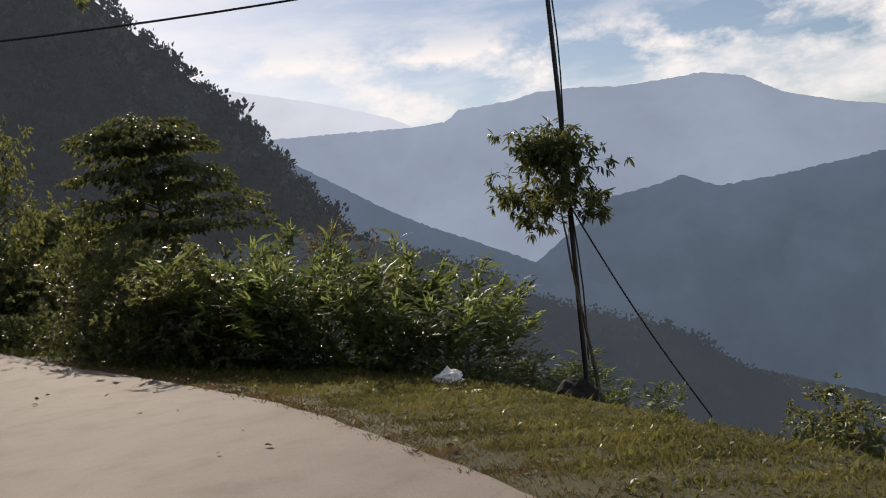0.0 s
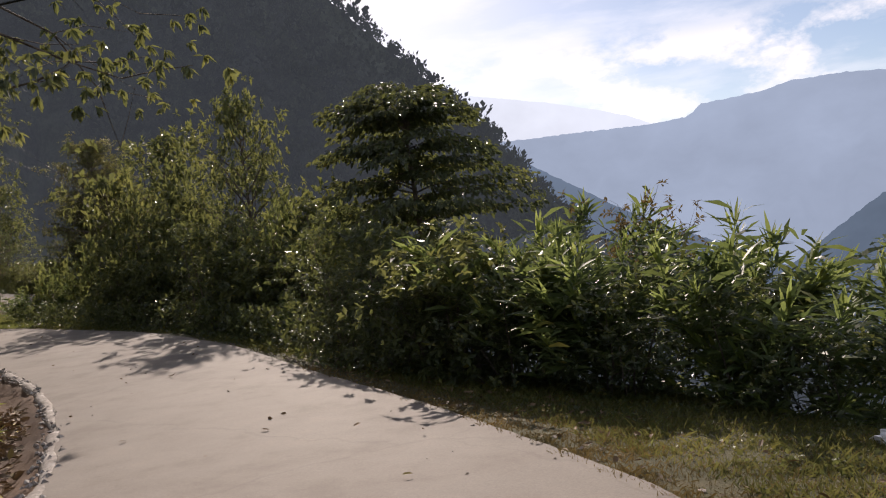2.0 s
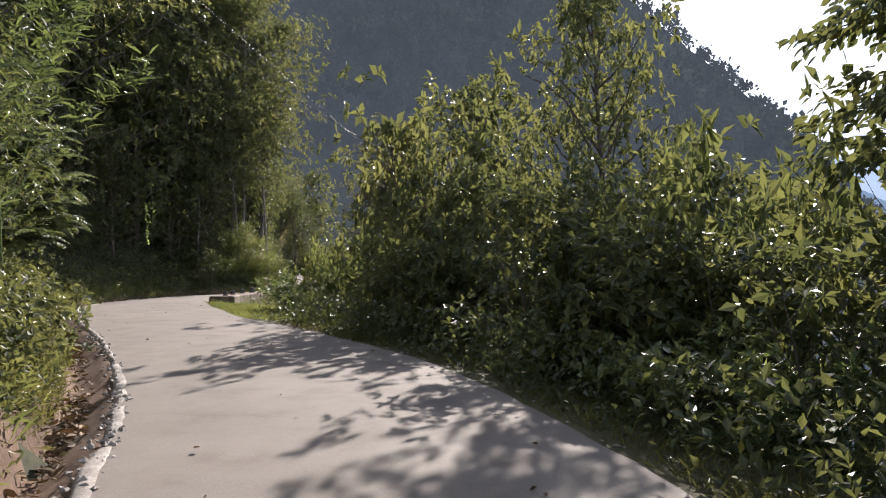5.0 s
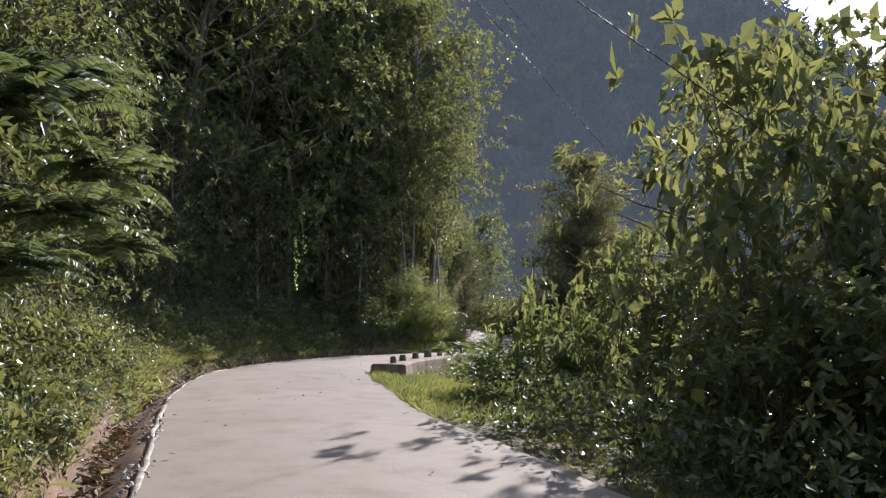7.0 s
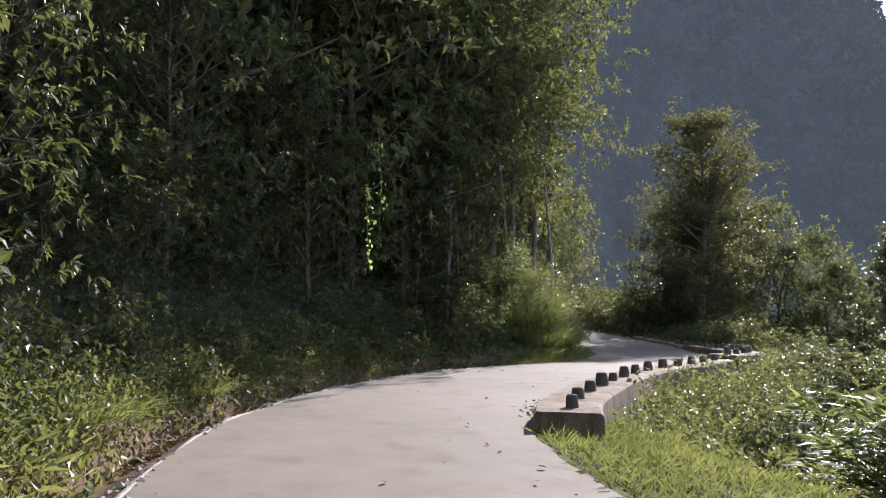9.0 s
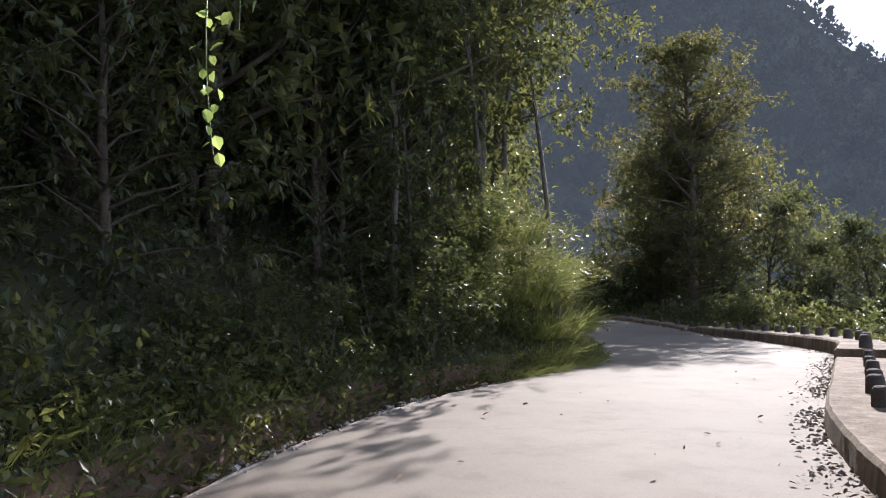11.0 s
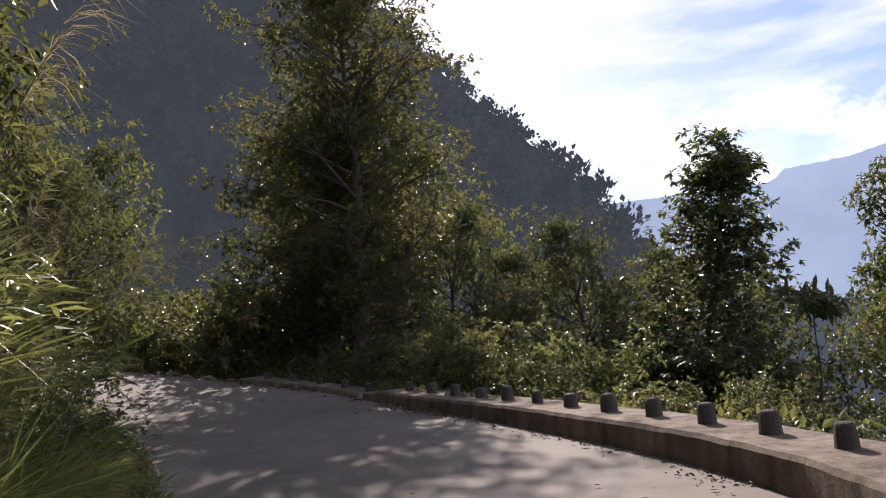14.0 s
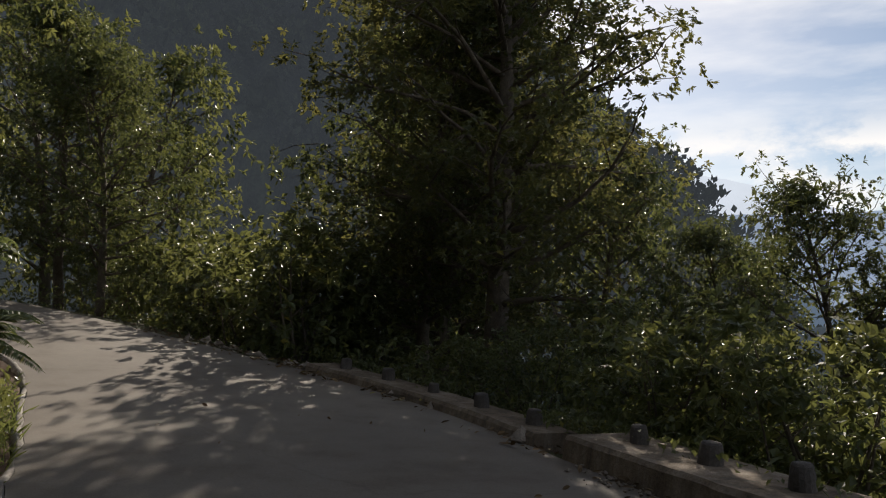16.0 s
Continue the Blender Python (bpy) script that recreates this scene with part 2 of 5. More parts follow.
L_SHOOT = leafy("young_bamboo_leaf", (0.075, 0.11, 0.024), (0.145, 0.185, 0.045), (0.36, 0.42, 0.07), 0.55, 0.25, 0.40)
L_GRASS = leafy("grass_blade", (0.042, 0.052, 0.016), (0.105, 0.112, 0.036), (0.26, 0.24, 0.055), 0.6, 0.18, 0.30)
L_TALL = leafy("tall_grass_blade", (0.09, 0.11, 0.022), (0.135, 0.158, 0.046), (0.28, 0.30, 0.065), 0.45, 0.3, 0.42)
L_DRY = leafy("dry_grass", (0.10, 0.07, 0.034), (0.19, 0.135, 0.065), (0.24, 0.17, 0.07), 0.7, 0.15, 0.25)
L_PLUME = leafy("plume", (0.22, 0.19, 0.12), (0.36, 0.32, 0.22), (0.35, 0.30, 0.18), 0.7, 0.1, 0.35)
L_VINE = leafy("vine_leaf", (0.10, 0.17, 0.015), (0.22, 0.33, 0.03), (0.55, 0.70, 0.05), 0.35)
L_LITTER = leafy("fallen_leaf", (0.07, 0.045, 0.028), (0.20, 0.135, 0.085), (0.15, 0.09, 0.04), 0.7, 0.2, 0.12)
L_FERN = leafy("fern_frond", (0.05, 0.065, 0.033), (0.12, 0.14, 0.068), (0.21, 0.25, 0.085), 0.5, 0.3, 0.34)
M_PALE_BARK = rough_ground("pale_bark", [(0.3, (0.11, 0.098, 0.084)), (0.7, (0.23, 0.205, 0.18))], 5, 40, 0.6)
# far land: haze is put in as glow, mostly stronger with distance
H_RIDGE = painted_haze("forested_ridge", (0.065, 0.075, 0.045), (0.14, 0.16, 0.19), 0.45, 0.5, 0.06, -100, 260, 0.8)
H_SPUR = painted_haze("forested_spur", (0.03, 0.04, 0.03), (0.15, 0.18, 0.22), 0.6, 0.55, 0.08, -60, 0, 0.9)
H_MID = painted_haze("valley_ridge", (0.02, 0.03, 0.03), (0.21, 0.285, 0.39), 0.9, 0.60, 0.012, -250, 120, 0.7)
H_FAR = painted_haze("far_mountain", (0.02, 0.03, 0.04), (0.36, 0.44, 0.565), 0.93, 0.86, 0.004, -300, 450, 0.98)
H_PALE = painted_haze("farthest_mountain", (0.02, 0.03, 0.04), (0.70, 0.76, 0.84), 0.95, 1.0, 0.003, 0, 800, 0.92)


# ---------------------------------------------------------------- mesh helpers
def mesh_from(name, verts, faces, mat, smooth=False):
    me = bpy.data.meshes.new(name)
    me.from_pydata([tuple(map(float, v)) for v in verts], [], faces)
    me.materials.append(mat)
    if smooth:
        me.polygons.foreach_set("use_smooth", [True] * len(me.polygons))
    me.update()
    return me


def quick_mesh(name, verts, quads, mat, smooth=False):
    """A mesh of quads from arrays."""
    me = bpy.data.meshes.new(name)
    verts, quads = np.asarray(verts, np.float32), np.asarray(quads, np.int32)
    me.vertices.add(len(verts))
    me.vertices.foreach_set("co", verts.ravel())
    me.loops.add(quads.size)
    me.loops.foreach_set("vertex_index", quads.ravel())
    me.polygons.add(len(quads))
    k = quads.shape[1]
    me.polygons.foreach_set("loop_start", np.arange(0, quads.size, k, dtype=np.int32))
    me.polygons.foreach_set("loop_total", np.full(len(quads), k, np.int32))
    me.update(calc_edges=True)
    me.polygons.foreach_set("use_smooth", np.full(len(quads), smooth))
    me.materials.append(mat)
    return me


def part_of(name, me, parent, label=""):
    ob = new(name, me)
    ob.parent = parent
    return tagged(ob, label) if label else ob


def part(name, bm, mat, parent, label=""):
    me = bpy.data.meshes.new(name)
    bm.to_mesh(me)
    bm.free()
    me.materials.append(mat)
    return part_of(name, me, parent, label)


def thing(name, label, category, at=None, group="", kind=""):
    ob = new(name)
    if at is not None:
        ob.matrix_basis = at
    return tagged(ob, label, category, group, kind)


def tubes(runs, sides=6):
    """Tapered tubes: runs of (points, radii). Returns verts and quads."""
    vs, qs, base = [], [], 0
    for pts, rad in runs:
        pts, rad = np.asarray(pts, float), np.asarray(rad, float)
        way = np.gradient(pts, axis=0)
        way /= np.linalg.norm(way, axis=1)[:, None] + 1e-9
        ref = np.where(np.abs(way[:, 2:]) > 0.9, [[1.0, 0, 0]], [[0, 0, 1.0]])
        a = np.cross(way, ref)
        a /= np.linalg.norm(a, axis=1)[:, None] + 1e-9
        b = np.cross(way, a)
        ang = np.linspace(0, 2 * np.pi, sides, endpoint=False)
        ring = pts[:, None] + rad[:, None, None] * (a[:, None] * np.cos(ang)[None, :, None] + b[:, None] * np.sin(ang)[None, :, None])
        vs.append(ring.reshape(-1, 3))
        for i in range(len(pts) - 1):
            for j in range(sides):
                k = (j + 1) % sides
                qs.append((base + i * sides + j, base + i * sides + k, base + (i + 1) * sides + k, base + (i + 1) * sides + j))
        base += len(pts) * sides
    return np.concatenate(vs), np.array(qs)


def unit(v):
    return v / (np.linalg.norm(v, axis=-1, keepdims=True) + 1e-9)


def leaves(rng, at, way, size, width, fold=0.25, droop=0.15, simple=False):
    """Broad leaves, folded along the midrib. at, way: (n, 3); size: (n,) lengths; width: share of the length."""
    n = len(at)
    way = unit(way)
    side = unit(np.cross(way, np.array([0, 0, 1.0]) + rng.normal(0, 0.45, (n, 3))))
    up = np.cross(side, way)
    s = size[:, None]
    w = s * width * 0.5
    p0 = at
    mid = -droop * s * up
    l1 = at + 0.30 * s * way + 0.85 * w * side + fold * w * up
    l2 = at + 0.66 * s * way + 0.80 * w * side + fold * w * up + 0.5 * mid
    r1 = at + 0.30 * s * way - 0.85 * w * side + fold * w * up
    r2 = at + 0.66 * s * way - 0.80 * w * side + fold * w * up + 0.5 * mid
    tip = at + s * way + mid
    if simple:
        v = np.stack([p0, (l1 + l2) * 0.5 + 0.15 * w * side, tip, (r1 + r2) * 0.5 - 0.15 * w * side], 1).reshape(-1, 3)
        return v, np.arange(4 * n).reshape(-1, 4)
    v = np.stack([p0, l1, l2, tip, r2, r1], 1).reshape(-1, 3)
    i = np.arange(n)[:, None] * 6
    q = np.concatenate([i + [0, 1, 2, 3], i + [0, 3, 4, 5]])
    return v, q


def blades(rng, at, way, size, width, bend=0.5, simple=False):
    """Long narrow blades that arch over. width: metres at the middle."""
    n = len(at)
    way = unit(way)
    side = unit(np.cross(way, np.array([0, 0, 1.0]) + rng.normal(0, 0.6, (n, 3))))
    s, w = size[:, None], width[:, None] * 0.5
    fall = np.array([0, 0, -1.0]) * bend
    m = at + 0.45 * s * way + 0.12 * s * fall
    e = at + 0.95 * s * unit(way + 0.45 * fall) + 0.25 * s * fall
    if simple:
        v = np.stack([at - 0.7 * w * side, at + 0.7 * w * side, m + 0.3 * (e - m) + 0.8 * w * side, e], 1).reshape(-1, 3)
        return v, np.arange(4 * n).reshape(-1, 4)
    v = np.stack([at - 0.4 * w * side, at + 0.4 * w * side, m + w * side, m - w * side, e + 0.06 * w * side, e - 0.06 * w * side], 1).reshape(-1, 3)
    i = np.arange(n)[:, None] * 6
    q = np.concatenate([i + [0, 1, 2, 3], i + [3, 2, 4, 5]])
    return v, q


def joined(*some):
    vs, qs, base = [], [], 0
    for v, q in some:
        vs.append(v)
        qs.append(q + base)
        base += len(v)
    return np.concatenate(vs), np.concatenate(qs)


def curve_points(start, way, length, steps, rng, wander=0.12, lift=0.0):
    pts, d = [np.array(start, float)], unit(np.array(way, float))
    for _ in range(steps):
        d = unit(d + rng.normal(0, wander, 3) + np.array([0, 0, lift]))
        pts.append(pts[-1] + d * length / steps)
    return np.array(pts)


# ---------------------------------------------------------------- plants
def clusters(rng, tips, ways, per, spread, size, width, out=0.8, hang=0.15, simple=True, flat=0.62, rosette=7):
    """Leaves round the ends of twigs, in small rosettes that face outwards and up."""
    groups = max(1, round(per / rosette))
    tips, ways = np.repeat(np.array(tips), groups, 0), np.repeat(np.array(ways), groups, 0)
    off = unit(rng.normal(0, 1, tips.shape)) * rng.uniform(0.05, 1, (len(tips), 1)) ** 0.5 * spread * 1.6 * np.array([1, 1, flat])
    axis = unit(unit(ways) * out + unit(off) * 0.8 + rng.normal(0, 0.3, tips.shape) + np.array([0, 0, 0.55 - hang]))
    a = unit(np.cross(axis, rng.normal(0, 1, axis.shape)))
    b = np.cross(axis, a)
    at, axis, a, b = (np.repeat(v, rosette, 0) for v in (tips + off, axis, a, b))
    n = len(at)
    turn = (np.arange(n) * 2.4 + rng.uniform(-0.4, 0.4, n))[:, None]
    open_ = rng.uniform(0.6, 1.75, (n, 1))
    way = axis * np.cos(open_) + (a * np.cos(turn) + b * np.sin(turn)) * np.sin(open_) + np.array([0, 0, -hang])
    at = at + axis * rng.uniform(-0.35, 0.1, (n, 1)) * size
    return leaves(rng, at, way, size * rng.uniform(0.55, 1.25, n), width, simple=simple)


def crown_tree(seed, height, radius, bare=0.3, profile="round", limbs=22, twigs=6, per=14, size=0.13, width=0.5, spread=0.3, trunk=0.11,
               leaf=None, name="broadleaf_tree", label="", category="tree", bark=None, hang=0.2, lift=0.03, stems=1, group="", simple=True, flat=0.62, twiggy=True):
    """A tree or, with several stems, a shrub: tapered trunk, limbs, twigs with clusters of leaves."""
    rng = np.random.default_rng(seed)
    runs, fine, tips, ways = [], [], [], []
    for st in range(stems):
        lean = rng.normal(0, 0.06 if stems == 1 else 0.32, 2)
        h = height * (1 if st == 0 else rng.uniform(0.6, 0.95))
        foot = np.array([0, 0, -0.15]) + (0 if stems == 1 else 1) * np.array([*rng.normal(0, 0.16 * radius, 2), 0])
        axis = curve_points(foot, (lean[0], lean[1], 1), h, 9, rng, 0.05, 0.02)
        thick = trunk * (1 if stems == 1 else 0.6)
        runs.append((axis, thick * np.linspace(1.15, 0.18, len(axis)) ** 1.1))
        count = max(5, limbs // stems)
        for i in range(count):
            f = bare + (1 - bare) * ((i + rng.uniform(0, 1)) / count) ** (1.5 if profile == "cone" else 1.0)
            k = f * (len(axis) - 1)
            a = axis[int(k)] + (axis[min(int(k) + 1, len(axis) - 1)] - axis[int(k)]) * (k % 1)
            g = (f - bare) / (1 - bare + 1e-6)
            reach = {"round": math.sqrt(max(0.04, 1 - (2 * g - 0.9) ** 2 * 0.9)), "cone": 1.0 - 0.78 * g, "flat": 0.45 + 0.75 * g, "column": 0.75 - 0.3 * g}[profile]
            reach *= radius * rng.uniform(0.65, 1.12)
            az = 2.4 * i + rng.uniform(-0.5, 0.5) + st
            rise = {"round": 0.25 + 0.7 * g, "cone": 0.1 + 0.5 * g, "flat": 0.22 - 0.2 * g, "column": 0.8}[profile]
            line = curve_points(a, (math.cos(az), math.sin(az), rise), reach, 4, rng, 0.16, lift)
            runs.append((line, thick * 0.42 * (1 - 0.55 * f) * np.linspace(1, 0.2, len(line))))
            for j in range(twigs):
                u = rng.uniform(0.35, 1.0) if j else 1.0
                b = line[min(int(u * 4), 4)]
                d = unit(line[-1] - line[0]) + rng.normal(0, 0.65, 3)
                t = curve_points(b, d, reach * rng.uniform(0.16, 0.36) + 0.1, 2, rng, 0.2)
                if twiggy:
                    fine.append((t, thick * 0.09 * np.array([1, 0.7, 0.35])))
                tips.append(t[-1])
                ways.append(d)
        for _ in range(1 if profile == "cone" else 4):
            tips.append(axis[-1] + rng.normal(0, 0.05 * radius, 3))
            ways.append(np.array([0, 0, 1.0]) + rng.normal(0, 0.6, 3))
    ob = thing(name, label, category, group=group)
    part_of("trunk" if stems == 1 else "branch_frame", quick_mesh("trunk", *(joined(tubes(runs, 5), tubes(fine, 3)) if fine else tubes(runs, 5)), bark or M_BARK, True), ob)
    v, q = clusters(rng, tips, ways, per, spread, size, width, hang=hang, simple=simple, flat=flat)
    part_of("crown", quick_mesh("crown", v, q, leaf), ob)
    return ob


def bamboo_shrub(seed, height, radius, culms=26, leaf=None, size=0.24, label="", name="bamboo_shrub", per=11, wide=0.09, fan=0):
    """Thin canes that arch outwards, with long pointed leaves; fan young ones spread from each tip."""
    rng = np.random.default_rng(seed)
    runs, at, way, tip, tip_way = [], [], [], [], []
    for i in range(culms):
        az, r = rng.uniform(0, 2 * np.pi), radius * 0.45 * math.sqrt(rng.uniform(0, 1))
        foot = (r * math.cos(az), r * math.sin(az), -0.1)
        d = (0.45 * math.cos(az) + rng.normal(0, 0.15), 0.45 * math.sin(az) + rng.normal(0, 0.15), 1.0)
        line = curve_points(foot, d, height * rng.uniform(0.6, 1.1), 9, rng, 0.06, -0.055)
        runs.append((line, np.linspace(0.011, 0.003, len(line))))
        for k in range(2, len(line)):
            for _ in range(per if k > 5 else per // 2 if k > 4 else per // 6):
                a = rng.uniform(0, 2 * np.pi)
                at.append(line[k] + rng.normal(0, 0.09, 3))
                out = unit(line[k] - line[k - 1])
                way.append(out * 0.55 + np.array([math.cos(a), math.sin(a), rng.uniform(-0.2, 0.5)]))
        side = unit(np.cross(out, rng.normal(0, 1, 3)))
        for k in range(fan):
            back = k // 2 * 0.055
            tip.append(line[-1] - out * back + rng.normal(0, 0.008, 3))
            tip_way.append(out * rng.uniform(0.9, 1.3) + side * (1 if k % 2 else -1) * (0.2 + 0.11 * (k // 2)) + rng.normal(0, 0.1, 3) + np.array([0, 0, 0.35]))
    n = len(at)
    ob = thing(name, label, "shrub")
    for run in runs:
        part_of("cane", quick_mesh("cane", *tubes([run], 4), M_CULM, True), ob)
    long = size * rng.uniform(0.6, 1.3, n)
    part_of("foliage", quick_mesh("foliage", *blades(rng, np.array(at), np.array(way), long, long * wide * 1.6, 0.35), leaf), ob)
    if fan:
        long = size * rng.uniform(0.75, 1.15, len(tip))
        part_of("young_leaves", quick_mesh("young_leaves", *blades(rng, np.array(tip), np.array(tip_way), long, long * wide * 1.5, 0.3), L_SHOOT), ob, "fans of bright yellow-green young leaves")
    return ob


def tussock(seed, height, radius, count, leaf, label, name="grass_tussock", width=0.011, bend=0.9):
    rng = np.random.default_rng(seed)
    az, r = rng.uniform(0, 2 * np.pi, count), radius * 0.5 * np.sqrt(rng.uniform(0, 1, count))
    at = np.stack([r * np.cos(az), r * np.sin(az), np.full(count, -0.05)], 1)
    way = np.stack([0.55 * np.cos(az) + rng.normal(0, 0.25, count), 0.55 * np.sin(az) + rng.normal(0, 0.25, count), np.ones(count)], 1)
    ob = thing(name, label, "grass")
    part_of("blade_tuft", quick_mesh("blade_tuft", *blades(rng, at, way, height * rng.uniform(0.5, 1.15, count), width * rng.uniform(0.7, 1.4, count), bend), leaf), ob)
    return ob


def fern(seed, length, fronds, label, name="fern", leaf=None):
    """Arching fronds with rows of leaflets."""
    rng = np.random.default_rng(seed)
    runs, at, way, size = [], [], [], []
    for i in range(fronds):
        az = 2.4 * i + rng.uniform(-0.3, 0.3)
        foot = (*rng.normal(0, 0.14, 2), rng.uniform(-0.15, 0.1))
        line = curve_points(foot, (0.7 * math.cos(az), 0.7 * math.sin(az), rng.uniform(0.3, 0.9)), length * rng.uniform(0.6, 1.1), 16, rng, 0.03, -0.085)
        runs.append((line, np.linspace(0.007, 0.002, len(line))))
        for k in range(2, 17):
            d = unit(line[k] - line[k - 1])
            s = unit(np.cross(d, (0, 0, 1)))
            for sign in (-1, 1):
                for h in (0.0, 0.33, 0.67):
                    at.append(line[k] - d * h * length / 16)
                    way.append(sign * s + 0.35 * d + np.array([0, 0, -0.15]))
                    size.append(length * 0.15 * math.sin(math.pi * (0.12 + 0.86 * (k - h) / 17)) + 0.02)
    ob = thing(name, label, "fern")
    part_of("stalk_fan", quick_mesh("stalk_fan", *tubes(runs, 4), M_CULM, True), ob)
    size = np.array(size)
    part_of("leaflet_fan", quick_mesh("leaflet_fan", *blades(rng, np.array(at), np.array(way), size, size * 0.2, 0.3), leaf or L_FERN), ob)
    return ob


def vine(seed, length, count, label, sway=0.12, size=0.11, strands=1, leaf=None):
    """A hanging strand with heart-shaped leaves."""
    rng = np.random.default_rng(seed)
    runs, at, way = [], [], []
    for s in range(strands):
        line = curve_points((0.25 * s, 0.1 * s, 0), (rng.normal(0, 0.1), rng.normal(0, 0.1), -1), length * rng.uniform(0.75, 1), 14, rng, sway, -0.1)
        runs.append((line, np.linspace(0.008, 0.004, len(line))))
        k = rng.integers(0, 14, count)
        at.append(line[k] + rng.normal(0, 0.05, (count, 3)))
        way.append(rng.normal(0, 0.7, (count, 3)) + np.array([0, 0, -0.9]))
    ob = thing("hanging_vine", label, "vine")
    part_of("stem", quick_mesh("stem", *tubes(runs, 4), M_CULM, True), ob)
    at, way = np.concatenate(at), np.concatenate(way)
    part_of("foliage", quick_mesh("foliage", *leaves(rng, at, way, size * rng.uniform(0.6, 1.3, len(at)), 0.85), leaf or L_VINE), ob)
    return ob


def placed(x, y, z, turn=0, scale=1.0, tall=1.0, tilt=0.0, lean=0.0):
    return pose(x, y, z, tilt, lean, turn) @ Matrix.Diagonal((scale, scale, scale * tall, 1))


# ---------------------------------------------------------------- the road's line
LEFT = [(-1.4, -14), (-2.0, -6), (-2.9, 0), (-4.3, 4.6), (-6.3, 8.0), (-9.5, 11.4), (-12.7, 13.9), (-16.3, 16.1), (-21.3, 18.5), (-25.2, 20.1), (-28.3, 21.5), (-31.9, 23.6),
        (-34.9, 26.4), (-37.3, 29.7), (-38.8, 32.8), (-39.5, 36.0), (-40.35, 38.8), (-42.7, 41.9), (-45.6, 44.8), (-49.3, 47.6), (-53.6, 49.9), (-60.5, 50.4), (-70, 49)]
RIGHT = [(2.8, -14), (2.3, -5.5), (1.25, 1.6), (-0.85, 6.2), (-3.4, 9.9), (-6.7, 13.2), (-10.1, 16.4), (-14.6, 19.6), (-19.8, 21.9), (-23.6, 23.3), (-26.6, 24.9), (-29.9, 26.8),
         (-32.0, 29.6), (-33.9, 33), (-35.0, 36), (-36.2, 39.4), (-37.4, 42.5), (-40.1, 45.8), (-43.5, 49.0), (-47.4, 51.7), (-52.7, 53.4), (-60, 54.2), (-70, 53)]
ROAD_Z = [0.1, 0.08, 0.03, -0.15, -0.33, -0.33, -0.25, -0.15, -0.02, 0.08, 0.15, 0.23, 0.27, 0.28, 0.28, 0.28, 0.27, 0.23, 0.22, 0.42, 0.86, 1.6, 2.5]


def spline(rows, per):
    """A smooth line through the rows (Catmull-Rom)."""
    p = np.array(rows, float)
    p = p[:, None] if p.ndim == 1 else p
    p = np.concatenate([2 * p[:1] - p[1:2], p, 2 * p[-1:] - p[-2:-1]])
    out = []
    for i in range(1, len(p) - 2):
        for u in np.linspace(0, 1, per, endpoint=False):
            a, b, c, d = p[i - 1:i + 3]
            out.append(0.5 * (2 * b + (c - a) * u + (2 * a - 5 * b + 4 * c - d) * u * u + (3 * b - a - 3 * c + d) * u ** 3))
    out.append(p[-2])
    return np.array(out)


PER = 14
EDGE_L, EDGE_R, RZ = spline(LEFT, PER), spline(RIGHT, PER), spline(ROAD_Z, PER)[:, 0]
MID = (EDGE_L + EDGE_R) / 2
HALF = np.linalg.norm(EDGE_R - EDGE_L, axis=1) / 2
AHEAD = unit(np.gradient(MID, axis=0))
TO_R = np.stack([AHEAD[:, 1], -AHEAD[:, 0]], 1)
NS = len(MID)

# width of the level verge on the valley side, by station
VERGE = np.interp(np.arange(NS) / PER, [0, 2, 3, 4, 5, 6, 8, 9, 10, 11, 12, 16, 18, 20, 22], [3, 2.7, 2.8, 3.0, 2.2, 1.6, 1.6, 2.0, 2.4, 1.8, 1.5, 1.5, 1.6, 2, 2])
VERGE_DIP = np.interp(np.arange(NS) / PER, [0, 2, 3, 4, 6, 9, 11, 12, 18, 22], [0.1, 0.45, 0.45, 0.40, 0.25, 0.15, 0.25, 0.45, 0.4, 0.2])
STEEP = np.interp(np.arange(NS) / PER, [0, 13, 16, 18, 22], [1.0, 1.0, 0.55, 0.4, 0.4])     # how steeply the valley side falls
UP_D = [0, 0.10, 0.40, 0.6, 0.68, 0.85, 1.6, 2.4, 4.0, 8.0, 20, 60, 160, 400]
UP_Z = [-0.05, -0.05, -0.22, -0.26, -0.02, 0.24, 0.62, 1.4, 3.2, 7.5, 17, 42, 80, 90]


def road_at(x, y):
    """Station, offset beyond the left edge, offset beyond the right edge (negative inside) and the road's height, for arrays."""
    x, y = np.atleast_1d(x).astype(float), np.atleast_1d(y).astype(float)
    best, near = np.full(x.shape, 1e18), np.zeros(x.shape, int)
    for i in range(0, NS, 2):
        d = (x - MID[i, 0]) ** 2 + (y - MID[i, 1]) ** 2
        m = d < best
        best[m], near[m] = d[m], i
    u = (x - MID[near, 0]) * TO_R[near, 0] + (y - MID[near, 1]) * TO_R[near, 1]
    far = np.sqrt(best)
    u = np.where(np.abs(u) < 0.5 * far, np.sign(u) * far, u)
    return near, -u - HALF[near], u - HALF[near], RZ[near]


def ground(x, y):
    """Height of the ground; scalar in, scalar out."""
    s, dl, dr, z = road_at(x, y)
    up = np.interp(dl, UP_D, UP_Z)
    v, dip = VERGE[s], VERGE_DIP[s]
    e = dr - v
    down = np.where(e < 0, -0.04 - dip * np.clip(dr / v, 0, 1), -0.04 - dip - (1 + (STEEP[s] - 1) * np.clip(1 - (e - 20) / 60, 0, 1)) * np.interp(e, [0, 1, 4, 12, 40, 150, 500, 2000], [0, 0.5, 2.8, 10, 34, 140, 450, 900]))
    out = z + np.where(dl > 0, up, np.where(dr > 0, down, -0.05))
    return float(out[0]) if np.ndim(x) == 0 else out


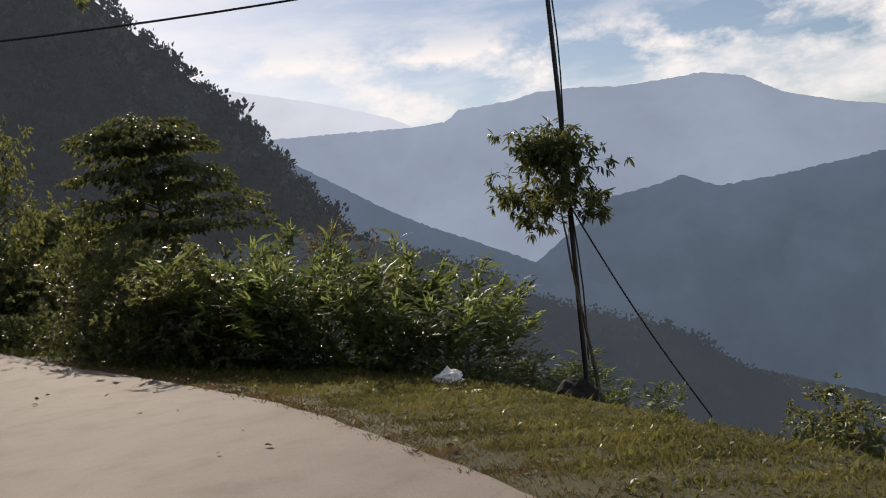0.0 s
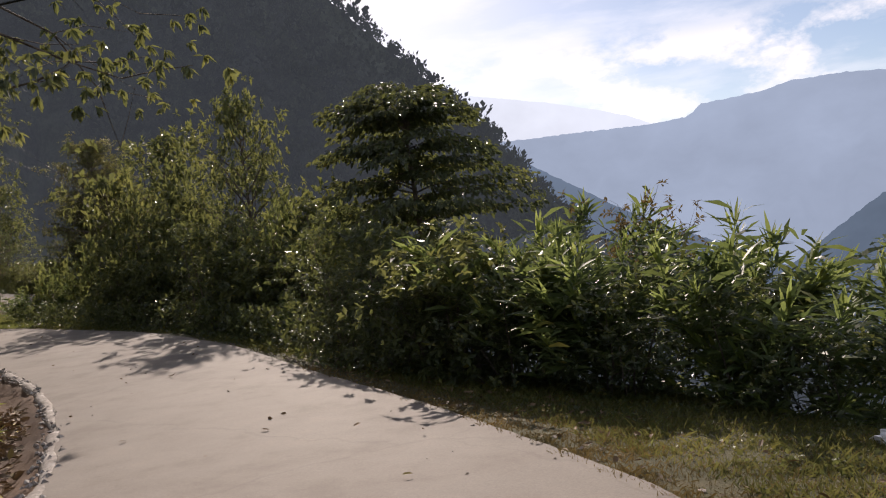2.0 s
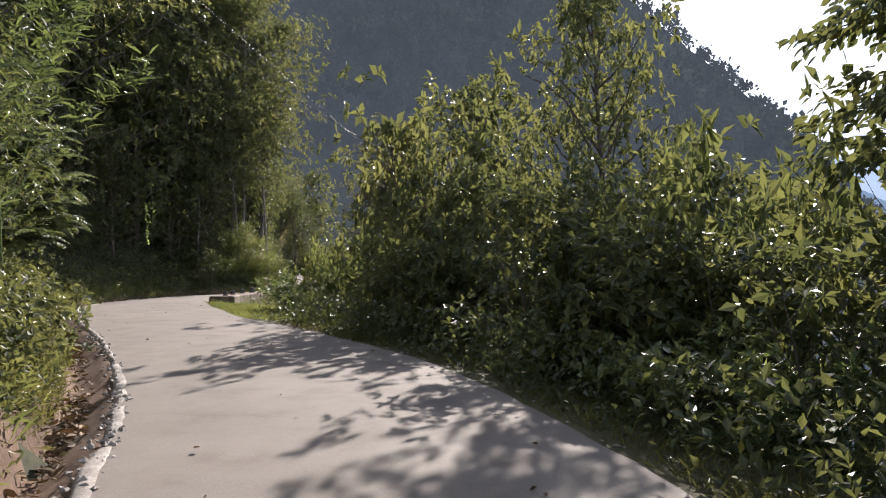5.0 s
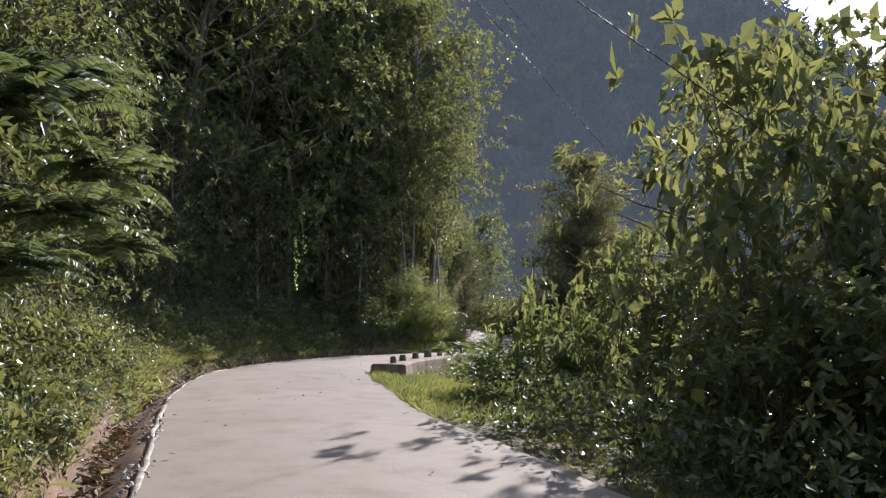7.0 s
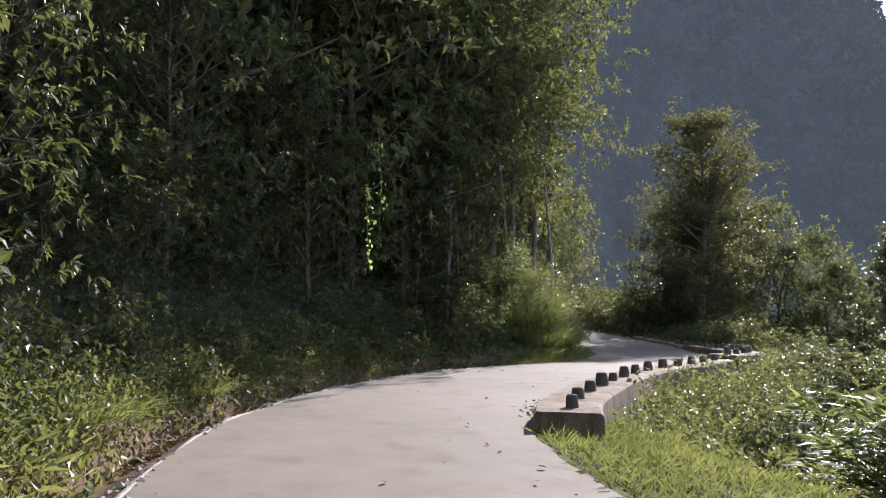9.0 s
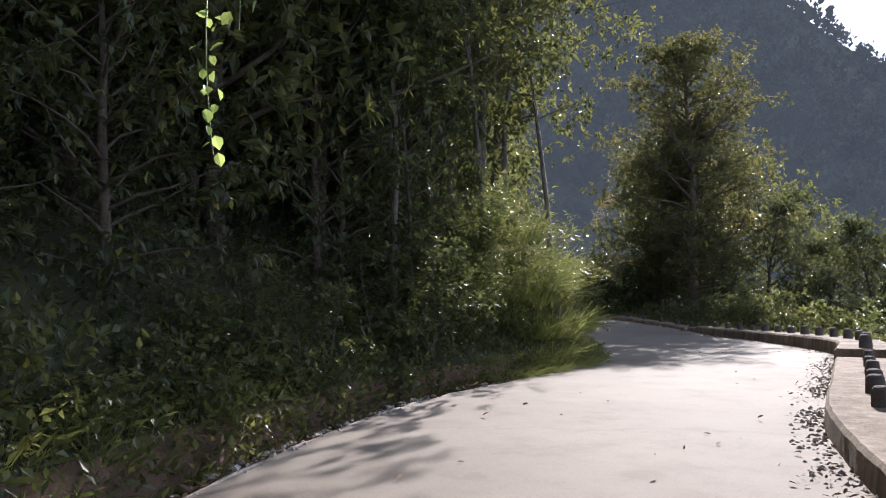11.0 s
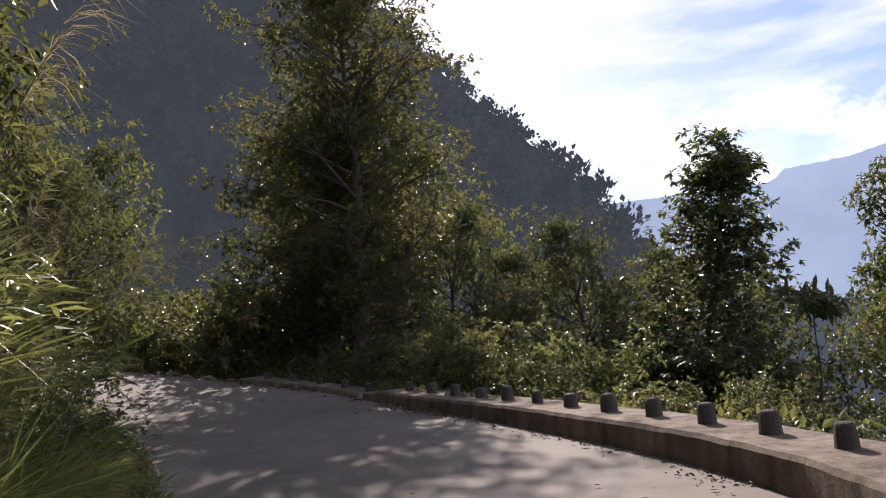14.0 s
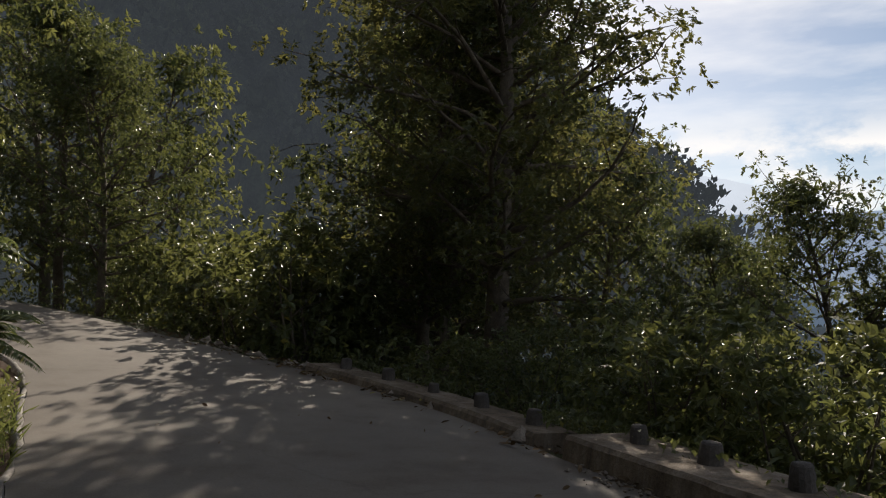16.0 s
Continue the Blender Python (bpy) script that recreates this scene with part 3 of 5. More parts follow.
def wobble(x, y, scale, seed=0.0):
    return np.array([noise.noise((float(a) * scale + seed, float(b) * scale - seed, seed)) for a, b in zip(np.ravel(x), np.ravel(y))]).reshape(np.shape(x))


def lofted(name, offsets_l, lifts, mat, side, label, category, first=0, last=None, ripple=0.0, seed=3.0, broken=0.0):
    """A strip along the road: offsets beyond the edge on one side, with heights over the road."""
    last = last or NS
    rows = []
    for i in range(first, last):
        edge, way = (EDGE_L[i], -TO_R[i]) if side == "left" else (EDGE_R[i], TO_R[i])
        for o, h in zip(offsets_l, lifts):
            x, y = edge + way * o
            k = noise.noise((x * 1.7, y * 1.7, seed)) * ripple
            if broken:
                k += 0.025 * noise.noise((x * 4, y * 4, seed))
                h -= broken * 0.06 * max(0.0, noise.noise((x * 1.1, y * 1.1, seed + 4)) + 0.3 * noise.noise((x * 4, y * 4, seed)))
            rows.append((x + way[0] * k, y + way[1] * k, RZ[i] + h + k * 0.4))
    w = len(offsets_l)
    q = [(i * w + j, i * w + j + 1, (i + 1) * w + j + 1, (i + 1) * w + j) for i in range(last - first - 1) for j in range(w - 1)]
    if side == "right":
        q = [f[::-1] for f in q]
    return tagged(new(name, quick_mesh(name, rows, q, mat, True)), label, category, kind="structure")


# ---------------------------------------------------------------- ground
gx = np.concatenate([[-4500, -2500, -1200, -700, -420, -260, -180], np.arange(-140, -76, 4.0), np.arange(-76, 16, 0.8), np.arange(16, 60, 3.0), [70, 90, 130, 200, 320, 600, 1200, 2500, 4500]])
gy = np.concatenate([[-4500, -2500, -1200, -600, -300, -150, -80], np.arange(-50, -16, 3.0), np.arange(-16, 76, 0.8), np.arange(76, 140, 4.0), [150, 190, 250, 330, 450, 700, 1300, 2500, 4500]])
GX, GY = np.meshgrid(gx, gy)
gs, gdl, gdr, gz = road_at(GX.ravel(), GY.ravel())
GZ = ground(GX.ravel(), GY.ravel())
bump_far = np.clip(np.maximum(gdl, gdr) - 2.5, 0, 12) / 12
GZ = GZ + wobble(GX.ravel(), GY.ravel(), 0.11, 5.0) * 1.1 * bump_far + wobble(GX.ravel(), GY.ravel(), 0.5, 2.0) * 0.25 * np.clip(bump_far * 4, 0, 1)
GZ = np.where(np.maximum(gdl, gdr) < 1.15, GZ - 0.16 - 0.3 * (gdl > -0.6) * (gdl < 1.15), GZ)
w = len(gx)
gq = [(i * w + j, i * w + j + 1, (i + 1) * w + j + 1, (i + 1) * w + j) for i in range(len(gy) - 1) for j in range(w - 1)]
tagged(new("ground", quick_mesh("ground", np.stack([GX.ravel(), GY.ravel(), GZ], 1), gq, M_BANK, True)), "dark soil of a steep forested mountainside", "ground", kind="structure")

# road slab: its top, and a side face down on both edges
rows, span = [], 13
for i in range(NS):
    for k in range(span):
        f = k / (span - 1)
        x, y = EDGE_L[i] * (1 - f) + EDGE_R[i] * f
        e = min(k, span - 1 - k)
        j = 0.05 * noise.noise((x * 2.3, y * 2.3, 1.0)) if e == 0 else 0
        z = RZ[i] + 0.03 * math.sin(math.pi * f) + 0.008 * noise.noise((x * 0.9, y * 0.9, 4.0))
        rows.append((x + TO_R[i, 0] * j, y + TO_R[i, 1] * j, z))
rq = [(i * span + j, i * span + j + 1, (i + 1) * span + j + 1, (i + 1) * span + j) for i in range(NS - 1) for j in range(span - 1)]
base = len(rows)
for i in range(NS):
    for k in (0, span - 1):
        x, y, z = rows[i * span + k]
        rows += [(x, y, z), (x, y, z - 0.3)]
for i in range(NS - 1):
    a, b = base + 4 * i, base + 4 * i + 4
    rq += [(a + 1, a, b, b + 1), (a + 2, a + 3, b + 3, b + 2)]
tagged(new("road", quick_mesh("road", rows, [f[::-1] for f in rq], M_ROAD, True)), "narrow pale concrete mountain road, worn and dusty", "road", kind="structure")
lofted("road_rim", [-0.05, -0.03, 0.01, 0.05, 0.08, 0.11], [-0.03, 0.005, 0.010, 0.006, -0.008, -0.07], M_RIM, "left", "rough whitish concrete lip along the gutter", "kerb", 0, int(7.4 * PER), 0.07, 8.0, 0.35)
lofted("road_rim_far", [-0.02, -0.01, 0.01, 0.03, 0.05, 0.08], [-0.03, 0.003, 0.006, 0.004, -0.008, -0.07], M_RIM, "left", "thin worn concrete lip along the gutter", "kerb", int(7.4 * PER) - 1, int(20.5 * PER), 0.05, 8.0, 0.35)
lofted("gutter", [0.05, 0.10, 0.22, 0.40, 0.50, 0.60, 0.66, 0.72, 0.80, 0.9], [-0.05, -0.05, -0.11, -0.21, -0.25, -0.25, -0.10, 0.06, 0.2, 0.24], M_SOIL, "left", "earthen roadside gutter of reddish soil", "gutter", 0, NS, 0.07, 6.0)
lofted("bank", [0.82, 0.95, 1.25, 1.6, 2.0, 2.6], [0.18, 0.28, 0.44, 0.64, 0.95, 1.5], M_BANK, "left", "low earth bank beside the gutter", "bank", 0, NS, 0.12, 2.0)
rows = []
for i in range(NS):
    for f in (-0.02, 0.15, 0.4, 0.7, 1.0, 1.25):
        x, y = EDGE_R[i] + TO_R[i] * VERGE[i] * f
        rows.append((x, y, RZ[i] - 0.012 - VERGE_DIP[i] * max(f, 0) - 0.5 * max(0, f - 1) + 0.03 * noise.noise((x * 1.1, y * 1.1, 9.0))))
tagged(new("verge", quick_mesh("verge", rows, [(i * 6 + j + 1, i * 6 + j, (i + 1) * 6 + j, (i + 1) * 6 + j + 1)[::-1] for i in range(NS - 1) for j in range(5)], M_VERGE, True)),
       "strip of brown soil beside the road", "verge", kind="structure")


# ---------------------------------------------------------------- far land
def range_of(name, sky, dist, depth, foot, mat, label, step=0.25, rough=0.06, teeth=0.0, seed=1.0, rows=16, eye=(-20, 20, 1.5), slant=0.0):
    """A mountain range: skyline in (yaw, elevation) degrees as seen from the road, falling towards the valley in front."""
    yaws = np.arange(sky[0][0], sky[-1][0], -step)
    top = np.interp(-yaws, [-a for a, _ in sky], [b for _, b in sky])
    vs = []
    for a, e in zip(yaws, top):
        r0 = dist * (1 + slant * (a - sky[0][0]) / 60)
        e = e + 0.35 * teeth * noise.noise((a * 0.8, seed, 3.0)) + teeth * noise.noise((a * 3.1, seed, 0)) * 0.6 + teeth * abs(noise.noise((a * 9.0, 0, seed)))
        z0 = eye[2] + r0 * math.tan(radians(e))
        for k in range(-2, rows):
            f = k / (rows - 1)
            r = r0 - depth * f if k >= 0 else r0 + depth * 0.3 * -k
            z = z0 + (foot - z0) * max(f, 0) ** 0.9 if k >= 0 else z0 - 0.2 * (z0 - foot) * -k
            fold = noise.fractal((a * 0.16 + seed, f * 2.0, seed), 0.9, 2.0, 4) * min(1, max(f, 0) * 4)
            r += depth * rough * 4 * fold
            z += (z0 - foot) * rough * fold
            vs.append((eye[0] - r * math.sin(radians(a)), eye[1] + r * math.cos(radians(a)), z))
    w = rows + 2
    q = [(i * w + j, (i + 1) * w + j, (i + 1) * w + j + 1, i * w + j + 1) for i in range(len(yaws) - 1) for j in range(w - 1)]
    return tagged(new(name, quick_mesh(name, vs, q, mat, True)), label, "mountain", kind="structure"), yaws, top


RIDGE = 700            # distance of the near forested ridge
# blueness and paleness here come from the haze glow in the materials
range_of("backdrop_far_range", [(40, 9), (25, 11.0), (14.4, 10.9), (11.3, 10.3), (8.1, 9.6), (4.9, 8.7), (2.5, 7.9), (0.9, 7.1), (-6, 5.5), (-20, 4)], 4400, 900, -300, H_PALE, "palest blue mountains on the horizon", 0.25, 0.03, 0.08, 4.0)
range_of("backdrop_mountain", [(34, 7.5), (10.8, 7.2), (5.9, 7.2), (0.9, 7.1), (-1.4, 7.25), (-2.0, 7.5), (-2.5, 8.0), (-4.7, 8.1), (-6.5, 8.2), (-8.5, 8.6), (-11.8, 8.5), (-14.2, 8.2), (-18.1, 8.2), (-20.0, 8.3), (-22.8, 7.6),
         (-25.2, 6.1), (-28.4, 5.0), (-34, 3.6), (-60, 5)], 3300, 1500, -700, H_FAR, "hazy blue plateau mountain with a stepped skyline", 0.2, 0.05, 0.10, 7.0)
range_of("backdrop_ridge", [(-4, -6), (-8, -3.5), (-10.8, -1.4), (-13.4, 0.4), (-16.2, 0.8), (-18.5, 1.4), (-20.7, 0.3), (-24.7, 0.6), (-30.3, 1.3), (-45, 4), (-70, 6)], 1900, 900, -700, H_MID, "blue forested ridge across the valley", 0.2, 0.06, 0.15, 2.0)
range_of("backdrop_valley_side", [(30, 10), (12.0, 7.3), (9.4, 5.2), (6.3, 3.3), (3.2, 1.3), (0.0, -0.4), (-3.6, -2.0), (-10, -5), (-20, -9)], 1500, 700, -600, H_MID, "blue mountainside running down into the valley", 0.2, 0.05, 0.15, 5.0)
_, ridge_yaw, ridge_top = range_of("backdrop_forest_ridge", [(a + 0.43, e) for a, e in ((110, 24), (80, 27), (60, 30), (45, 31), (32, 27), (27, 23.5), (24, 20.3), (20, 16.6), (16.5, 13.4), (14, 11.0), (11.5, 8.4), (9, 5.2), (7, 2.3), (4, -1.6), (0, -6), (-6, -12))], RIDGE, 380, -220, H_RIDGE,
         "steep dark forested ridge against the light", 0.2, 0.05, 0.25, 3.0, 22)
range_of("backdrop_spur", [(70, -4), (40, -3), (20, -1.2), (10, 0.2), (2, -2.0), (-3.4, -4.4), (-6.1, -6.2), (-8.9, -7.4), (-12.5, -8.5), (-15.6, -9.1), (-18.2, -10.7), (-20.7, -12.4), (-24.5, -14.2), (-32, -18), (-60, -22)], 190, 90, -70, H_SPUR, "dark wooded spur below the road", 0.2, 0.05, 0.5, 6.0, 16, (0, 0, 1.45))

# trees on the ridge's skyline and face
rng = np.random.default_rng(5)
at, way, size = [], [], []
for i in range(2400):
    a = rng.uniform(3, 48) if i < 420 else rng.uniform(5, 52)
    e = np.interp(-a, -ridge_yaw, ridge_top) - (0 if i < 420 else rng.uniform(0.4, 20))
    if i < 420:
        r, h = RIDGE, rng.uniform(4, 11) * (1.7 if rng.uniform() < 0.12 else 1)
    else:
        r, h = RIDGE * 0.95 - rng.uniform(0, 0.3) * RIDGE, rng.uniform(8, 16)
    foot = np.array([-20 - r * math.sin(radians(a)), 20 + r * math.cos(radians(a)), 1.5 + r * math.tan(radians(e)) - 2])
    n = 28
    o = rng.normal(0, 1, (n, 3)) * np.array([h * 0.26, h * 0.26, h * 0.24]) + np.array([0, 0, h * 0.72])
    at.append(foot + o)
    way.append(o + rng.normal(0, 2, (n, 3)))
    size.append(np.full(n, h * 0.34))
at, way, size = np.concatenate(at), np.concatenate(way), np.concatenate(size)
# these crowns carry the ridge's painted haze glow too
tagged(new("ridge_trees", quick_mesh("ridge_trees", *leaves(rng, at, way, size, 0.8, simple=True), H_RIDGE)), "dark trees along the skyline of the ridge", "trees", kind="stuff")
at, way, size = [], [], []
for i in range(520):
    a = rng.uniform(-26, 3)
    r = 188 - 60 * rng.uniform(0, 1) ** 2
    e = np.interp(-a, [-2, 3.4, 6.1, 8.9, 12.5, 15.6, 18.2, 20.7, 24.5, 32], [-2.0, -4.4, -6.2, -7.4, -8.5, -9.1, -10.7, -12.4, -14.2, -18])
    h = rng.uniform(1.6, 3.4)
    z = 1.45 + 190 * math.tan(radians(e)) - (188 - r) * 0.45 - 0.9
    n = 16
    o = rng.normal(0, 1, (n, 3)) * np.array([h * 0.3, h * 0.3, h * 0.24]) + np.array([0, 0, h * 0.6])
    at.append(np.array([-r * math.sin(radians(a)), r * math.cos(radians(a)), z]) + o)
    way.append(o + rng.normal(0, 1, (n, 3)))
    size.append(np.full(n, h * 0.3))
at, way, size = np.concatenate(at), np.concatenate(way), np.concatenate(size)
# the woods glow with the same haze emission as the spur
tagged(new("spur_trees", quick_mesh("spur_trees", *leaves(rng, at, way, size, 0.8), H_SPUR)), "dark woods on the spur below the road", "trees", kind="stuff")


# ---------------------------------------------------------------- parapets
def station_near(x, y):
    return int(np.argmin((EDGE_R[:, 0] - x) ** 2 + (EDGE_R[:, 1] - y) ** 2))


def parapet(first, last, high, wide, posts, label, set_back, seed, rise=0.0, drop=0.0):
    """A low concrete wall on the valley side, with stub posts along its top."""
    rng = np.random.default_rng(seed)
    ob = thing("parapet_wall", label, "parapet")
    dense = np.arange(first, last + 0.01, 0.5)
    line = np.array([[np.interp(s, np.arange(NS), EDGE_R[:, k] + TO_R[:, k] * set_back) for k in (0, 1)] for s in dense])
    nrm = np.array([[np.interp(s, np.arange(NS), TO_R[:, k]) for k in (0, 1)] for s in dense])
    z = np.interp(dense, np.arange(NS), RZ)
    section = [(0.0, -0.35), (-0.01, 0.0), (0.012, high - 0.04), (0.045, high), (wide - 0.05, high - 0.01), (wide - 0.01, high - 0.05), (wide + 0.04, -0.9)]
    vs = []
    for i in range(len(dense)):
        for u, h in section:
            k = 0.009 * noise.noise((line[i, 0] * 2, line[i, 1] * 2, u * 5)) + 0.007 * noise.noise((line[i, 0] * 7, line[i, 1] * 7, h * 9))
            vs.append((*(line[i] + nrm[i] * (u + k)), z[i] + h + rise + (k - drop * i / len(dense) if h > 0 else 0)))
    m = len(section)
    faces = [(i * m + j, i * m + j + 1, (i + 1) * m + j + 1, (i + 1) * m + j) for i in range(len(dense) - 1) for j in range(m - 1)]
    faces += [tuple(range(m)), tuple(range((len(dense) - 1) * m, len(dense) * m))[::-1]]
    part_of("body", mesh_from("parapet_body", vs, faces, M_WALL), ob)
    # one stub post, shared by all
    rings = [(0.112, -0.02), (0.108, 0.06), (0.102, 0.12), (0.095, 0.18), (0.088, 0.215), (0.072, 0.235), (0.035, 0.243)]
    vs, around = [], 14
    for r, h in rings:
        for j in range(around):
            v = Vector((r * math.cos(j * math.tau / around), r * math.sin(j * math.tau / around), h))
            vs.append(v + 0.009 * noise.noise_vector(v * 8))
    faces = [(i * around + j, i * around + (j + 1) % around, (i + 1) * around + (j + 1) % around, (i + 1) * around + j) for i in range(len(rings) - 1) for j in range(around)]
    faces.append(tuple(range((len(rings) - 1) * around, len(rings) * around)))
    stub = mesh_from("stub_post", vs, faces, M_POST)
    along = np.concatenate([[0], np.cumsum(np.linalg.norm(np.diff(line, axis=0), axis=1))])
    for k in range(posts):
        d = (k + 0.45) / posts * along[-1]
        x, y = (np.interp(d, along, line[:, j]) for j in (0, 1))
        nx, ny = (np.interp(d, along, nrm[:, j]) for j in (0, 1))
        o = part_of("post", stub, ob)
        s = rng.uniform(0.72, 0.98)
        o.matrix_basis = placed(x + nx * wide * 0.56, y + ny * wide * 0.56, np.interp(d, along, z) + high - 0.015 + rise - drop * d / along[-1], math.degrees(math.atan2(ny, nx)) + rng.uniform(-8, 8), s, rng.uniform(0.75, 1.0), rng.uniform(-3, 3), rng.uniform(-3, 3))
    return ob


S1 = station_near(-29.95, 26.8)
S2 = station_near(-36.0, 38.9)
parapet(S1, S2, 0.22, 0.86, 13, "low weathered concrete parapet with a row of stub posts", 0.0, 3)
parapet(S2 + 1.6, station_near(-44.6, 49.8), 0.33, 0.86, 15, "curved weathered concrete parapet with dark stub posts", 0.0, 4, 0.0, 0.11)
parapet(station_near(-44.7, 49.9) + 0.4, station_near(-50, 52.6), 0.12, 0.6, 5, "low mossy concrete parapet half hidden in leaves", 0.0, 6)


# ---------------------------------------------------------------- plants beside the road
def grove(kind, rows, group=""):
    """Copies of a plant: rows of x, y, turn, scale, height factor and sink."""
    for x, y, turn, scale, tall, sink in rows:
        o = copy_thing(kind, placed(x, y, ground(x, y) - sink, turn, scale, tall))
        if group:
            o["group"] = group


def scattered(kinds, seed, count, s0, s1, side, d0, d1, k0, k1, group, sink=0.1, tall=(0.85, 1.2), gap=0.0):
    """Plants strewn along a stretch of the road, between two distances from its edge."""
    rng = np.random.default_rng(seed)
    put, tries = [], 0
    while len(put) < count and tries < count * 30:
        tries += 1
        s = int(rng.uniform(s0, s1) * PER)
        edge, way = (EDGE_L[s], -TO_R[s]) if side == "left" else (EDGE_R[s], TO_R[s])
        x, y = edge + way * rng.uniform(d0, d1)
        if any((x - a) ** 2 + (y - b) ** 2 < gap * gap for a, b in put):
            continue
        _, dl, dr, _ = road_at(x, y)
        if max(dl[0], dr[0]) < d0 * 0.85:
            continue
        put.append((x, y))
        grove(kinds[len(put) % len(kinds)], [(x, y, rng.uniform(0, 360), rng.uniform(k0, k1), rng.uniform(*tall), sink)], group)


def topped(kind, tall, rows, group):
    """Copies that stand on the ground and reach a given height: rows of x, y, top, turn and width."""
    for x, y, top, turn, wide in rows:
        foot = ground(x, y) - 0.3
        copy_thing(kind, placed(x, y, foot, turn, wide, (top - foot) / tall / wide))["group"] = group


# one of each kind, which stands in the place itself
shrub_a = crown_tree(11, 3.0, 1.5, 0.06, "round", 34, 6, 11, 0.17, 0.57, 0.26, 0.06, L_MID, "shrub", "dense green broadleaf shrub on the slope", "shrub", stems=5, twiggy=False)
shrub_b = crown_tree(12, 3.2, 1.5, 0.04, "round", 34, 6, 12, 0.143, 0.5, 0.25, 0.05, L_DARK, "shrub", "dark small-leaved shrub beside the road", "shrub", stems=5, twiggy=False)
shrub_c = crown_tree(13, 2.2, 1.3, 0.05, "round", 28, 6, 13, 0.17, 0.5, 0.22, 0.05, L_LIGHT, "shrub", "light green leafy shrub behind the parapet", "shrub", stems=5)
tree_a = crown_tree(21, 8.0, 3.0, 0.16, "round", 36, 7, 20, 0.22, 0.52, 0.42, 0.15, L_MID, "broadleaf_tree", "leafy broadleaf tree on the steep bank", twiggy=False)
tree_b = crown_tree(22, 9.0, 2.6, 0.10, "column", 40, 7, 18, 0.205, 0.47, 0.40, 0.14, L_DARK, "broadleaf_tree", "dark slender broadleaf tree on the bank", twiggy=False)
thicket = crown_tree(36, 6.2, 2.0, 0.05, "round", 54, 6, 14, 0.15, 0.5, 0.36, 0.07, L_DARK, "thicket_tree", "dense dark-leaved tree overgrown down to the bank", twiggy=False, hang=0.5)
bamboo_a = bamboo_shrub(31, 2.15, 1.5, 40, L_BAMBOO, 0.32, "bamboo-like shrub with long pointed green leaves", per=13, wide=0.09, fan=9)
bamboo_c = bamboo_shrub(33, 2.4, 1.5, 26, L_TALL, 0.17, "fine-leaved bright green cane grass on the bank", "cane_grass", per=24)
bamboo_b = bamboo_shrub(32, 5.5, 3.0, 26, L_BAMBOO, 0.26, "tall bamboo arching over the bank with drooping leaves", "bamboo_clump", per=34)
tussock_a = tussock(41, 0.9, 1.7, 620, L_TALL, "tall arching bright green grass tussock", width=0.013)
weed_a = crown_tree(42, 0.7, 0.4, 0.05, "round", 14, 3, 7, 0.095, 0.52, 0.09, 0.02, L_MID, "weed", "leafy green weed on the bank", "weed", stems=5, twiggy=False)
fern_a = fern(51, 0.95, 30, "arching grey-green fern on the bank")
for kind, x, y in ((shrub_a, -17.0, 23.9), (shrub_b, -13.2, 21.0), (shrub_c, -40.9, 51.6), (tree_a, -47, 35.0), (tree_b, -44.5, 37.0), (thicket, -31.4, 20.4), (bamboo_a, -2.6, 13.6), (bamboo_b, -16.6, 11.4), (bamboo_c, -41.9, 36.6), (tussock_a, -40.9, 37.4), (weed_a, -19.6, 16.6), (fern_a, -24.6, 18.4)):
    kind.matrix_basis = placed(x, y, ground(x, y) - 0.1, 40)

# the bamboo hedge by the bend
grove(bamboo_a, [(-3.9, 14.5, 80, 0.95, 1.18, 0.0), (-3.0, 13.6, 150, 1.0, 1.15, 0.0), (-1.4, 13.3, 200, 1.05, 1.15, 0.05), (-0.3, 12.7, 260, 0.95, 1.1, 0.1), (0.7, 12.0, 310, 0.75, 0.72, 0.2), (1.4, 11.2, 40, 0.55, 0.7, 0.15), 
                 (2.15, 10.1, 10, 0.42, 0.85, 0.0), (2.7, 9.7, 130, 0.4, 0.6, 0.0), (3.1, 9.3, 60, 0.3, 0.55, 0.0), (-9.0, 18.0, 10, 0.55, 0.9, 0.0), (-24.9, 26.6, 50, 0.7, 0.95, 0.0), (-25.6, 27.2, 90, 0.6, 0.8, 0.0)], "bamboo hedge")
# dark small-leaved growth under the bamboo
grove(shrub_b, [(-6.9, 14.9, 300, 0.6, 0.95, 0.15), (-5.6, 14.0, 30, 0.62, 0.8, 0.15), (-4.7, 13.3, 120, 0.6, 0.8, 0.15), (-3.6, 12.7, 200, 0.6, 0.8, 0.15), (-2.4, 12.4, 290, 0.62, 0.8, 0.15), (-1.2, 12.0, 60, 0.6, 0.8, 0.15), (-0.1, 11.5, 160, 0.56, 0.75, 0.15), (0.8, 11.2, 250, 0.45, 0.7, 0.15)], "roadside shrubs")
scattered([shrub_b, shrub_a, shrub_b], 71, 4, 4.7, 5.5, "right", 1.4, 1.9, 0.7, 0.82, "roadside shrubs", 0.15, (0.9, 1.05), 1.0)
scattered([shrub_b, shrub_a], 72, 6, 6.4, 8.2, "right", 2.0, 3.0, 0.7, 0.95, "roadside shrubs", 0.15, (0.9, 1.1), 1.2)
